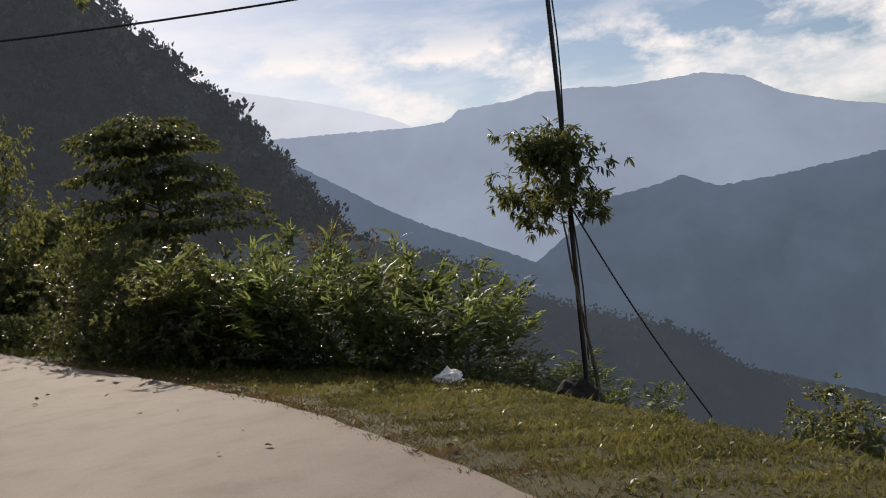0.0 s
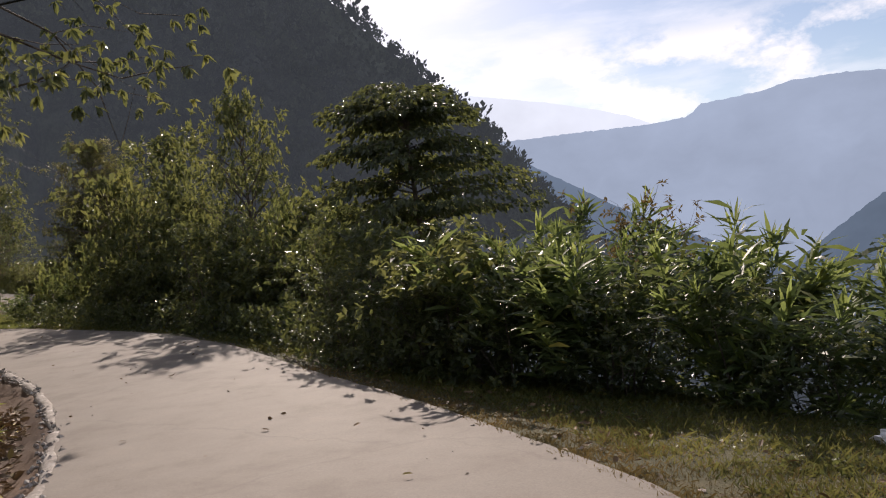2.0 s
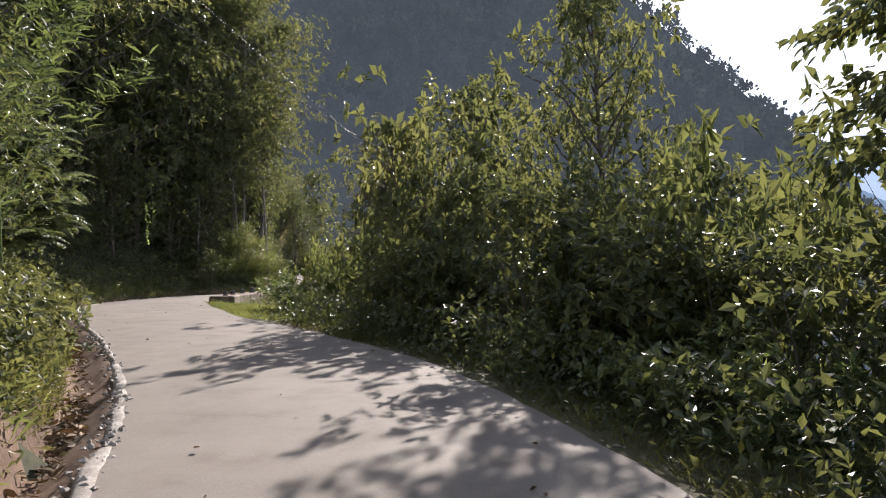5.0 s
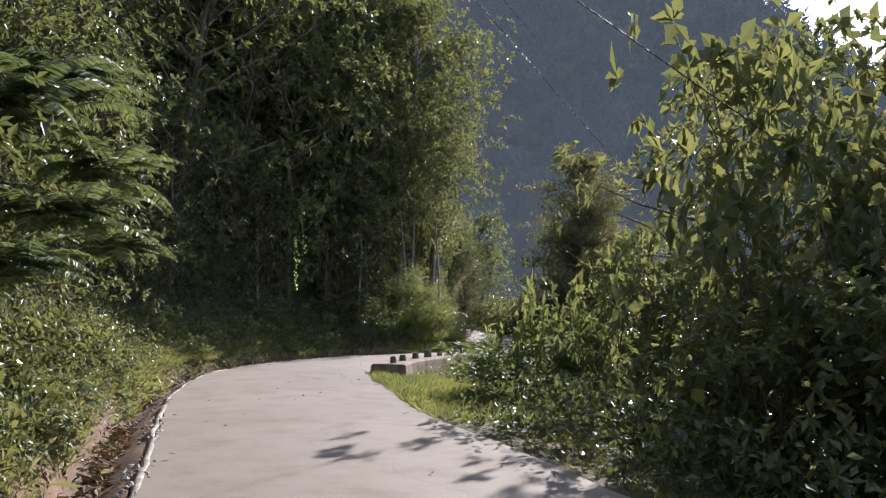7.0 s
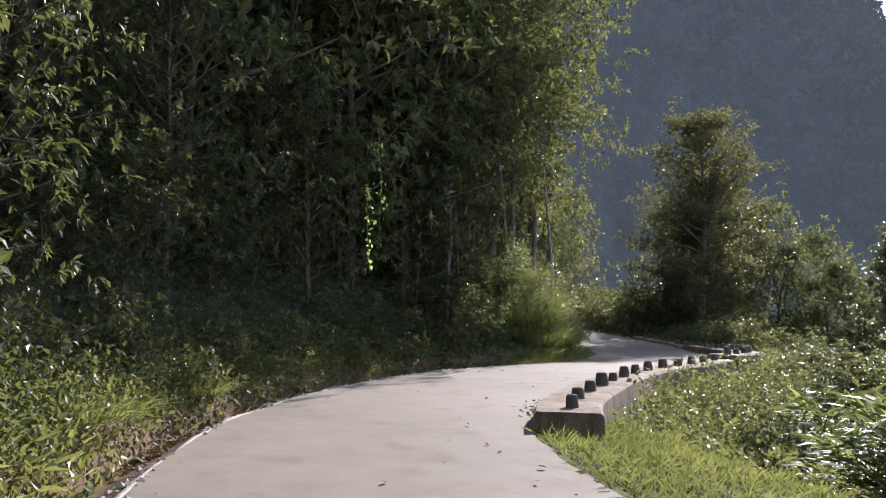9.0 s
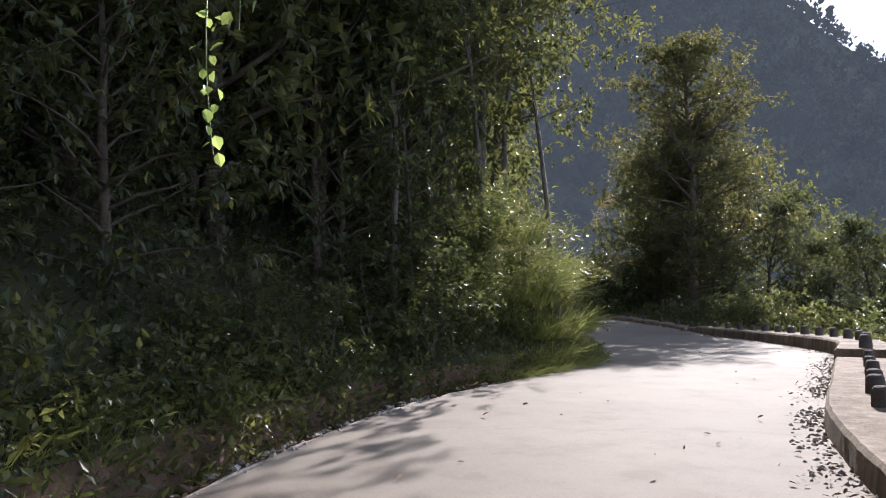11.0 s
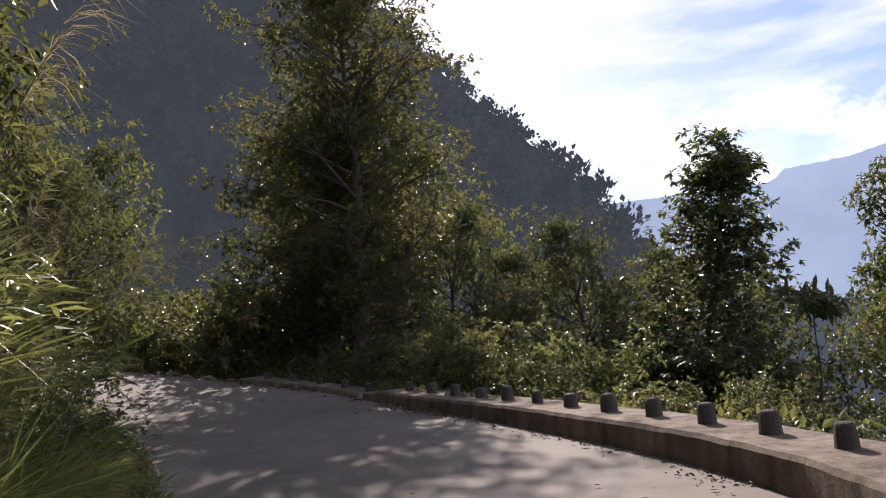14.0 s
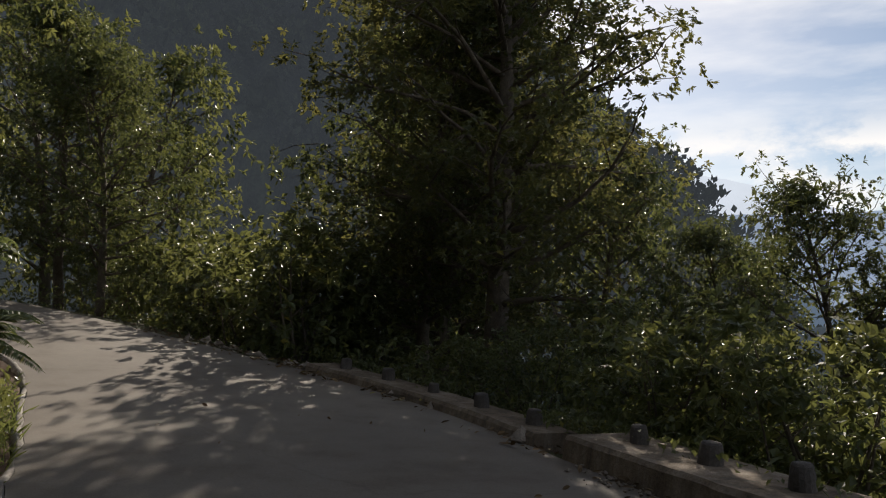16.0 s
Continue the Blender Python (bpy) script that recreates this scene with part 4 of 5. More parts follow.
# shrubs and small trees on the valley side up to the parapet
grove(shrub_b, [(-7.6, 17.6, 30, 0.7, 0.9, 0.2), (-9.2, 18.7, 70, 0.8, 1.0, 0.2), (-10.7, 19.9, 120, 0.85, 1.0, 0.2), (-13.5, 21.0, 10, 0.95, 1.1, 0.1), (-15.4, 23.2, 200, 0.85, 1.0, 0.2), (-19.3, 24.9, 160, 0.8, 1.1, 0.1), (-11.8, 24.2, 90, 1.3, 1.5, 0.3)], "roadside shrubs")
grove(shrub_a, [(-8.2, 20.2, 0, 1.2, 1.2, 0.2), (-11.7, 20.6, 60, 0.8, 1.0, 0.2), (-12.2, 23.0, 160, 1.3, 1.2, 0.3), (-16.8, 25.0, 220, 1.0, 1.1, 0.3), (-18.0, 27.0, 300, 1.4, 1.4, 0.3), (-21.0, 27.3, 100, 1.1, 1.3, 0.3), (-22.3, 29.2, 250, 1.2, 1.7, 0.4),
                (-14.4, 25.2, 90, 1.4, 1.3, 0.3), (-9.6, 22.4, 310, 1.4, 1.4, 0.3)], "roadside shrubs")
grove(tree_a, [(-22.2, 30.0, 0, 1.05, 1.25, 0.4), (-17.4, 28.4, 120, 0.9, 1.15, 0.4), (-12.5, 25.6, 200, 0.8, 1.1, 0.4), (-27.5, 33.0, 200, 0.7, 0.8, 0.4)], "slope trees")
grove(shrub_c, [(-21.6, 26.0, 60, 0.8, 1.2, 0.2), (-23.8, 28.0, 160, 1.1, 1.9, 0.2), (-9.9, 18.3, 160, 0.6, 0.9, 0.0), (-12.9, 20.4, 260, 0.6, 0.9, 0.0)], "light shrubs")
topped(shrub_a, 3.0, [(-18.8, 25.0, 5.3, 0, 1.35), (-17.2, 24.4, 3.6, 140, 1.0)], "roadside shrubs")
topped(shrub_c, 2.2, [(-10.6, 20.5, 3.1, 30, 0.95)], "light shrubs")
topped(tree_a, 8.0, [(-13.6, 23.9, 6.2, 60, 0.62)], "slope trees")
# the jungle on the uphill side
scattered([tree_a, tree_b], 7, 24, 6.0, 15.6, "left", 3.2, 8.0, 0.8, 1.25, "bank trees", 0.4, (0.95, 1.3), 1.7)
scattered([thicket], 73, 15, 9.0, 15.2, "left", 2.3, 4.2, 0.8, 1.1, "bank trees", 0.2, (0.85, 1.25), 1.5)
scattered([tree_b, tree_a], 17, 13, 13.0, 17.0, "left", 3.5, 9.0, 1.1, 1.5, "bank trees", 0.4, (1.0, 1.25), 2.0)
scattered([shrub_b, shrub_b, shrub_a], 8, 30, 7.3, 15.6, "left", 2.5, 4.8, 0.55, 0.9, "bank shrubs", 0.2, (0.8, 1.15), 0.7)
grove(tree_b, [(-51.7, 45.4, 30, 0.62, 0.75, 0.3), (-55.0, 46.8, 80, 0.7, 0.8, 0.3), (-50.1, 43.7, 200, 0.6, 0.8, 0.3)], "bank trees")
grove(shrub_a, [(-50.7, 46.2, 0, 0.6, 1.1, 0.1), (-52.6, 47.2, 60, 0.7, 1.2, 0.1), (-48.8, 45.0, 120, 0.5, 0.9, 0.1), (-54.6, 47.8, 180, 0.8, 1.2, 0.1), (-47.2, 43.6, 240, 0.45, 0.8, 0.1)], "bank shrubs")
scattered([tree_a, tree_b], 9, 8, 18.3, 21.5, "left", 2.5, 9, 0.6, 0.9, "bank trees", 0.4, (0.9, 1.2), 1.8)
scattered([shrub_a, shrub_b, shrub_c], 10, 18, 16.6, 21, "left", 1.5, 3.8, 0.4, 0.7, "bank shrubs", 0.2, (0.8, 1.1), 0.7)
scattered([weed_a], 13, 44, 6.8, 15.5, "left", 0.8, 1.9, 0.6, 1.4, "bank weeds", 0.03, (0.7, 1.2), 0.3)
grove(bamboo_b, [(-18.0, 12.4, 90, 0.95, 1.1, 0.2), (-19.2, 14.6, 150, 1.0, 1.1, 0.2), (-42.6, 37.0, 220, 0.62, 0.75, 0.2)], "tall bamboo")
grove(bamboo_c, [(-42.2, 38.2, 60, 0.8, 1.0, 0.1), (-43.0, 38.8, 130, 0.9, 1.1, 0.1), (-41.2, 35.2, 200, 0.8, 0.9, 0.1), (-42.9, 37.0, 250, 0.9, 1.2, 0.1), (-44.2, 40.4, 300, 0.7, 0.8, 0.1), (-45.6, 41.8, 20, 0.6, 0.7, 0.1), (-40.9, 33.4, 80, 0.6, 0.7, 0.1), (-47.3, 43.6, 120, 0.6, 0.7, 0.1), (-43.8, 39.4, 90, 0.9, 1.3, 0.1)], "cane grass")
grove(tussock_a, [(-40.5, 36.2, 20, 0.6, 0.7, 0), (-41.0, 38.4, 60, 0.6, 0.7, 0), (-40.5, 35.0, 260, 0.6, 0.6, 0), (-40.0, 33.8, 300, 0.5, 0.6, 0), (-42.3, 40.1, 10, 0.6, 0.7, 0), (-43.2, 41.1, 50, 0.6, 0.7, 0), (-44.5, 42.5, 90, 0.6, 0.7, 0), (-46.8, 44.6, 140, 0.7, 0.7, 0), (-42.4, 38.6, 70, 1.2, 1.6, -0.4),
                  (-57.5, 57.6, 30, 1.4, 1.0, 0), (-56.0, 57.0, 80, 1.1, 0.9, 0), (-59.5, 57.8, 130, 1.2, 0.9, 0), (-31.6, 22.2, 80, 0.7, 0.8, 0), (-33.8, 24.0, 80, 0.6, 0.7, 0)], "tall grass")
for x, y, z, turn, k in ((-23.4, 18.3, 2.6, 80, 1.1), (-24.2, 18.9, 3.3, 150, 1.15), (-23.0, 17.8, 3.6, 220, 1.2), (-24.8, 19.2, 2.4, 40, 1.0), (-22.6, 17.6, 1.9, 10, 1.0), (-24.0, 18.4, 4.2, 300, 1.1),
                         (-47.8, 46.0, 1.4, 60, 0.8), (-50.2, 47.2, 2.2, 10, 0.9)):
    copy_thing(fern_a, placed(x, y, max(z * 0.95, ground(x, y) - 0.05), turn, k))["group"] = "bank ferns"


def plume_grass(seed, height, stalks, label):
    """Tall reed stalks that arch over, with feathery drooping heads and long hanging leaves."""
    rng = np.random.default_rng(seed)
    ob = thing("plume_grass", label, "grass")
    at, way, size, wide = [], [], [], []
    for k in range(stalks):
        az = 0.35 + 2.1 * k
        line = curve_points((0.12 * math.cos(az), 0.12 * math.sin(az), -0.1), (0.30 * math.cos(az), 0.30 * math.sin(az), 1), height * rng.uniform(0.75, 1.05), 12, rng, 0.03, -0.05)
        part_of("stalk", quick_mesh("stalk", *tubes([(line, np.linspace(0.009, 0.003, 13))], 4), M_CULM, True), ob)
        tip = np.array([line[10 + (j % 3)] + (line[11] - line[10]) * rng.uniform(0, 1) for j in range(90)])
        d = unit(line[12] - line[11]) + rng.normal(0, 0.32, (90, 3)) + np.array([0, 0, -0.45])
        part_of("plume", quick_mesh("plume", *blades(rng, tip, d, rng.uniform(0.16, 0.36, 90), np.full(90, 0.006), 0.8), L_PLUME), ob, "pale feathery seed head")
        for j in range(5):
            a = az + rng.normal(0, 0.9)
            at.append(line[rng.integers(4, 10)])
            way.append((math.cos(a), math.sin(a), 0.7))
            size.append(rng.uniform(0.7, 1.1))
            wide.append(0.022)
    part_of("foliage", quick_mesh("foliage", *blades(rng, np.array(at), np.array(way), np.array(size), np.array(wide), 1.3), L_TALL), ob)
    return ob


reed = plume_grass(81, 2.6, 4, "tall plume grass with pale drooping heads on the bank")
reed.matrix_basis = placed(-42.0, 39.6, ground(-42.0, 39.6), 30)
grove(reed, [(-41.9, 38.4, 140, 1.1, 1.1, 0.0), (-43.6, 40.4, 250, 1.0, 1.1, 0.0), (-41.4, 36.6, 80, 0.8, 0.9, 0.0), (-45.6, 42.0, 10, 0.9, 1.2, 0.0)], "plume grasses")
# beyond the parapets
grove(shrub_c, [(-39.4, 50.6, 0, 0.5, 0.6, 0.1), (-40.4, 50.0, 90, 0.55, 0.7, 0.0), (-38.6, 51.8, 60, 0.5, 0.7, 0.2), (-37.4, 50.8, 130, 0.5, 0.6, 0.2), (-42.6, 52.2, 210, 0.8, 0.8, 0.1), (-44.4, 53.0, 300, 0.7, 0.8, 0.1), (-46.8, 54.4, 20, 0.8, 0.8, 0.1)], "valley shrubs")
scattered([shrub_a, shrub_b, shrub_c], 11, 22, 15.0, 18.6, "right", 1.5, 4, 0.26, 0.42, "valley shrubs", 0.05, (0.8, 1.1), 0.6)
scattered([shrub_a, shrub_b], 18, 20, 18.0, 21.5, "right", 1.4, 5, 0.5, 0.8, "valley shrubs", 0.1, (0.8, 1.1), 0.8)
scattered([shrub_a, shrub_b], 19, 12, 12.5, 16.5, "right", 3, 7, 0.6, 0.9, "valley shrubs", 0.4, (0.7, 1.0), 0.9)
grove(shrub_a, [(-55.2, 57.8, 0, 1.35, 0.9, 0.2), (-53.0, 56.8, 100, 1.1, 0.75, 0.2), (-52.0, 57.6, 200, 1.4, 0.9, 0.2), (-57.8, 58.2, 50, 1.2, 0.9, 0.2), (-60.6, 58.6, 10, 1.2, 1.0, 0.2)], "valley shrubs")
grove(tree_b, [(-44.7, 67.0, 0, 0.9, 1.0, 0.3), (-42.4, 62.0, 90, 0.8, 0.8, 0.5), (-47.5, 65.0, 200, 0.8, 0.8, 1.0), (-51.5, 62.5, 280, 1.0, 1.1, 1.0), (-33.9, 62.6, 40, 1.0, 1.15, 0.3), (-54.5, 64.0, 310, 1.0, 1.1, 1.0)], "valley trees")
cone = crown_tree(23, 9.4, 2.1, 0.1, "cone", 60, 8, 46, 0.19, 0.4, 0.34, 0.14, L_DARK, "broadleaf_tree", "slim conical tree with drooping dark leaves", hang=0.5)
cone.matrix_basis = placed(-39.0, 56.5, ground(-39.0, 56.5) - 0.3, 10, 1.25, (5.8 - ground(-39.0, 56.5)) / 9.4 / 1.25)
grove(tree_a, [(-66.0, 62.5, 0, 1.25, 1.2, 0.3), (-66.5, 59.5, 120, 1.3, 1.2, 0.3), (-66.5, 64.5, 30, 1.1, 1.1, 0.3), (-70, 58.5, 60, 1.0, 1.0, 0.3)], "valley trees")
grove(shrub_b, [(-37.6, 55.4, 0, 1.0, 0.9, 0.3), (-39.8, 55.4, 70, 0.9, 0.8, 0.3), (-36.2, 57.4, 160, 1.2, 1.0, 0.3), (-38.2, 58.4, 220, 1.2, 1.1, 0.3), (-34.8, 55.6, 280, 1.0, 0.8, 0.3), (-41.2, 57.6, 30, 1.1, 0.9, 0.3)], "valley shrubs")
grove(tree_b, [(-48.9, 42.0, 40, 1.35, 1.3, 0.3), (-47.8, 39.2, 160, 1.2, 1.3, 0.3)], "bank trees")
grove(tree_a, [(-52.0, 44.4, 100, 1.0, 1.0, 0.3), (-49.6, 41.4, 10, 1.15, 1.1, 0.3), (-39.4, 59.4, 90, 0.62, 0.8, -0.6), (-36.0, 55.4, 30, 0.4, 0.6, 0.3)], "valley trees")
big = crown_tree(24, 15.2, 4.0, 0.17, "round", 66, 8, 100, 0.135, 0.55, 0.40, 0.24, L_BIG, "broadleaf_tree", "tall dark spreading tree over the road's bend")
big.matrix_basis = placed(-48.2, 56.2, ground(-48.2, 56.2) - 0.2, 0, 1, 0.88)
dome = crown_tree(35, 7.0, 2.2, 0.2, "round", 38, 7, 63, 0.125, 0.45, 0.34, 0.12, L_DARK, "broadleaf_tree", "round-topped dark tree below the parapet")
dome.matrix_basis = placed(-42.4, 60.6, ground(-42.4, 60.6) - 0.3, 0, 1, (4.9 - ground(-42.4, 60.6)) / 7.2)
topped(shrub_b, 3.2, [(-45.4, 62.4, 2.6, 140, 1.2), (-37.6, 58.0, 1.6, 20, 1.1)], "valley shrubs")
topped(shrub_a, 3.0, [(-51.8, 54.9, 3.6, 70, 1.1), (-53.4, 55.4, 2.7, 190, 0.9)], "valley shrubs")
# the -50.5 copy is added, hidden by the big tree, to shade the road
topped(dome, 7.2, [(-58.8, 55.7, 7.8, 40, 1.0), (-61.2, 56.3, 9.2, 130, 1.15), (-50.5, 57.6, 8.4, 220, 1.3), (-48.6, 64.5, 5.6, 200, 1.2), (-45.2, 64.2, 3.6, 90, 1.0), (-40.4, 62.5, 3.0, 150, 0.9)], "valley trees")
topped(tree_a, 8.0, [(-57.5, 70.5, 9.4, 120, 1.1), (-49.8, 72.0, 7.4, 40, 1.2), (-52.6, 67.0, 9.0, 310, 1.2), (-37.0, 61.0, 2.2, 20, 0.7), (-33.0, 60.6, 2.0, 70, 0.6), (-34.4, 58.0, 1.0, 190, 0.6)], "valley trees")
grove(big, [(-51.4, 60.3, 220, 0.95, 0.88, 0.3), (-53.5, 65.5, 300, 0.85, 1.0, 0.3)], "valley trees")
pale = crown_tree(28, 9.5, 2.6, 0.5, "round", 30, 7, 35, 0.15, 0.5, 0.36, 0.075, L_MID, "broadleaf_tree", "tall tree with a bare pale trunk on the bank", bark=M_PALE_BARK)
pale.matrix_basis = placed(-41.3, 34.0, ground(-41.3, 34.0) - 0.3, 70, 1, 1, 0, 9)
grove(pale, [(-43.9, 38.8, 200, 1.45, 1.05, 0.3), (-44.2, 36.4, 80, 1.5, 1.05, 0.3), (-45.6, 41.4, 320, 1.5, 1.1, 0.3)], "bank trees")
grove(tree_b, [(-47.3, 42.7, 70, 0.95, 1.35, 0.3), (-46.4, 38.8, 190, 1.0, 1.3, 0.3), (-45.2, 36.2, 270, 0.9, 1.2, 0.3)], "bank trees")
grove(shrub_b, [(-40.3, 33.2, 40, 0.75, 0.9, 0.2), (-40.8, 34.4, 140, 0.7, 0.9, 0.2), (-39.2, 31.0, 240, 0.6, 0.8, 0.2)], "bank shrubs")
grove(thicket, [(-42.9, 36.4, 20, 0.9, 1.3, 0.3), (-41.9, 33.4, 140, 0.9, 1.25, 0.3)], "bank trees")
topped(pale, 9.5, [(-41.5, 38.8, 11.0, 30, 0.95), (-42.3, 37.4, 10.6, 160, 0.95)], "bank trees")
grove(tussock_a, [(-39.75, 35.2, 200, 0.55, 0.8, 0.0), (-39.95, 36.2, 250, 0.6, 0.8, 0.0), (-40.2, 37.2, 300, 0.6, 0.8, 0.0), (-40.6, 38.2, 350, 0.6, 0.8, 0.0), (-40.75, 36.9, 20, 1.0, 1.1, -0.2), (-41.2, 37.7, 70, 1.1, 1.2, -0.3), (-41.6, 38.7, 120, 1.0, 1.2, -0.3), (-41.4, 37.2, 170, 1.1, 1.3, -0.9), (-41.9, 38.2, 220, 1.1, 1.3, -1.2), (-42.2, 37.6, 270, 1.1, 1.3, -1.6), (-40.4, 35.6, 10, 0.9, 1.0, -0.1), (-42.2, 39.6, 310, 0.9, 1.0, -0.2), (-43.4, 40.8, 40, 0.9, 1.0, -0.2)], "tall grass")
grove(tree_a, [(-49.0, 42.4, 40, 0.9, 1.2, 0.3), (-51.4, 43.8, 130, 0.9, 1.25, 0.3), (-55.0, 45.4, 220, 0.85, 1.2, 0.3)], "bank trees")
reaching = crown_tree(37, 6.4, 4.6, 0.55, "flat", 15, 6, 35, 0.15, 0.42, 0.32, 0.1, L_MID, "broadleaf_tree", "bank tree with drooping limbs over the road", hang=0.9, lift=-0.07, simple=False)
reaching.matrix_basis = placed(-11.0, 11.3, ground(-11.0, 11.3) - 0.2, 60, 1.18)
overhang = crown_tree(30, 6.8, 2.5, 0.55, "flat", 16, 8, 20, 0.13, 0.5, 0.28, 0.09, L_MID, "broadleaf_tree", "spreading bank tree with a limb over the road")
overhang.matrix_basis = placed(-55.2, 48.6, ground(-55.2, 48.6) - 0.2, 20, 1.25, 1.0)
grove(shrub_b, [(-43.6, 41.2, 20, 0.5, 0.7, 0.1), (-42.4, 39.8, 90, 0.5, 0.6, 0.1), (-45.4, 43.2, 160, 0.5, 0.7, 0.1), (-46.4, 43.7, 220, 0.55, 0.8, 0.1), (-44.6, 41.6, 280, 0.7, 0.9, 0.1)], "bank shrubs")
def tiered_tree(seed, base, tiers, limbs, size, leaf, label):
    """A tree whose flat limbs stand in tiers (height, reach, shift), each hung with rows of broad leaves."""
    rng = np.random.default_rng(seed)
    runs, at, way = [], [], []
    top = tiers[0][0]
    axis = np.array([(0.08 * math.sin(h), 0.06 * math.cos(h * 1.3), h) for h in np.linspace(base, top - 0.1, 9)])
    runs.append((axis, np.linspace(0.11, 0.02, 9)))
    for height, reach, shift in tiers:
        for i in range(limbs):
            az = 2 * math.pi * (i + rng.uniform(-0.25, 0.25)) / limbs
            far = reach * rng.uniform(0.72, 1.05)
            f = np.linspace(0, 1, 7)
            line = np.stack([(far * math.cos(az) + shift) * f, far * math.sin(az) * f, height - 0.35 + 0.42 * f ** 0.6 - rng.uniform(0.2, 0.6) * f ** 3 + rng.uniform(-0.42, 0.3)], 1) + rng.normal(0, 0.02, (7, 3))
            runs.append((line, np.linspace(0.022, 0.005, 7)))
            way_out = np.array([math.cos(az), math.sin(az), 0.0])
            side = np.array([-way_out[1], way_out[0], 0.0])
            for u in np.linspace(0.22, 1.0, 16):
                k = min(int(u * 6), 5)
                p = line[k] + (line[k + 1] - line[k]) * (u * 6 - k)
                for v in np.linspace(-1, 1, 5):
                    q = p + side * v * (0.16 + 0.26 * u) * rng.uniform(0.8, 1.2) + way_out * rng.normal(0, 0.06) + np.array([0, 0, rng.normal(0.0, 0.03) - 0.05 * v * v])
                    for _ in range(3):
                        at.append(q + rng.normal(0, 0.035, 3))
                        way.append(way_out * rng.uniform(0.2, 1.0) + side * (v * 0.5 + rng.normal(0, 0.4)) + np.array([0, 0, rng.uniform(-1.1, 0.1)]))
    ob = thing("umbrella_tree", label, "tree")
    part_of("trunk", quick_mesh("trunk", *tubes(runs, 5), M_BARK, True), ob)
    part_of("crown", quick_mesh("crown", *leaves(rng, np.array(at), np.array(way), size * rng.uniform(0.65, 1.25, len(at)), 0.58), leaf), ob)
    return ob


umbrella = tiered_tree(25, -0.3, [(4.95, 1.5, -0.45), (4.55, 1.9, -0.1), (3.75, 2.3, 0.1), (3.1, 2.5, 0.25), (2.4, 2.6, 0.3)], 12, 0.145, L_DARK, "tree with flat layered sprays of broad drooping leaves")
umbrella.matrix_basis = placed(-7.4, 20.5, 0.0)
part_of("root", quick_mesh("root", *tubes([([(0.02, 0.06, -0.25), (0.0, 0.05, ground(-7.4, 20.5) - 0.3)], [0.112, 0.14])], 6), M_BARK, True), umbrella)
sparse = crown_tree(29, 7.4, 2.1, 0.5, "round", 18, 5, 13, 0.16, 0.6, 0.24, 0.05, L_MID, "sparse_tree", "thin tree with sparse hanging sprays of leaves", hang=0.8, simple=False)
sparse.matrix_basis = placed(-15.2, 26.6, ground(-15.2, 26.6) - 0.2, 0, 1.1)
fan_tree = crown_tree(38, 3.8, 0.55, 0.9, "flat", 9, 3, 7, 0.3, 0.3, 0.06, 0.04, L_DARK, "fan_tree", "thin sapling with a tuft of drooping fan leaves", hang=0.4, simple=False)
fan_tree.matrix_basis = placed(-36.7, 51.2, 1.85 - 3.8, 0)
sapling_dry = crown_tree(26, 3.0, 1.0, 0.6, "round", 22, 7, 1, 0.09, 0.4, 0.05, 0.06, L_DRY, "dry_shrub", "thin half-bare dry shrub above the bamboo", "shrub", stems=3)
sapling_dry.matrix_basis = placed(-1.5, 15.3, -0.75, 0)

# ---------------------------------------------------------------- pole with its stay, young tree, litter
POLE = (1.8, 10.74)
pole = thing("utility_pole", "thin dark metal pole standing on the grassy edge", "pole")
part_of("shaft", quick_mesh("shaft", *tubes([([(*POLE, -1.2), (POLE[0] + 0.02, POLE[1], 3.0), (POLE[0] - 0.02, POLE[1], 7.5)], [0.036, 0.034, 0.03])], 10), M_CABLE, True), pole)
part_of("cable", quick_mesh("cable", *tubes([(np.array([(1.85 + 0.03 * math.sin(k * 0.9), 10.70, -0.7 + 0.5 * k) for k in range(17)]), np.full(17, 0.012))], 6), M_CABLE, True), pole, "loose black cable along the pole")
stay = np.array([(1.83 + 1.5 * f, 10.74 - 0.55 * f, 1.45 - 3.0 * f - 0.12 * math.sin(math.pi * f)) for f in np.linspace(0, 1, 12)])
part_of("stay_wire", quick_mesh("stay_wire", *tubes([(stay, np.full(12, 0.013))], 6), M_CABLE, True), pole, "black stay wire slanting to the ground")
young = crown_tree(27, 3.65, 0.74, 0.72, "round", 15, 7, 42, 0.13, 0.3, 0.15, 0.03, L_DARK, "young_tree", "slender young tree with drooping leaves beside the pole", hang=0.6, simple=False)
young.matrix_basis = placed(1.95, 10.6, -1.25, 200, 1, 1, 0, -3)


def cable(points, sag, radius, label):
    a, b = np.array(points[0], float), np.array(points[1], float)
    f = np.linspace(0, 1, 24)[:, None]
    line = a + (b - a) * f - np.array([0, 0, 1.0]) * 4 * sag * f * (1 - f)
    return tagged(new("overhead_cable", quick_mesh("overhead_cable", *tubes([(line, np.full(24, radius))], 6), M_CABLE, True)), label, "cable")


cable([(1.8, 10.74, 4.95), (-16, 10.9, 5.1)], 0.42, 0.016, "black overhead cable sagging across the sky")
for a, b in (((-20.8, 12, 10.9), (-25.4, 31, 4.8)), ((-24.6, 12, 15.9), (-31.0, 34, 10.5)), ((-22.6, 13, 9.2), (-17.4, 28.6, 1.4))):
    cable([a, b], 0.05, 0.007, "thin grey overhead wire beside the forest")["group"] = "overhead wires"


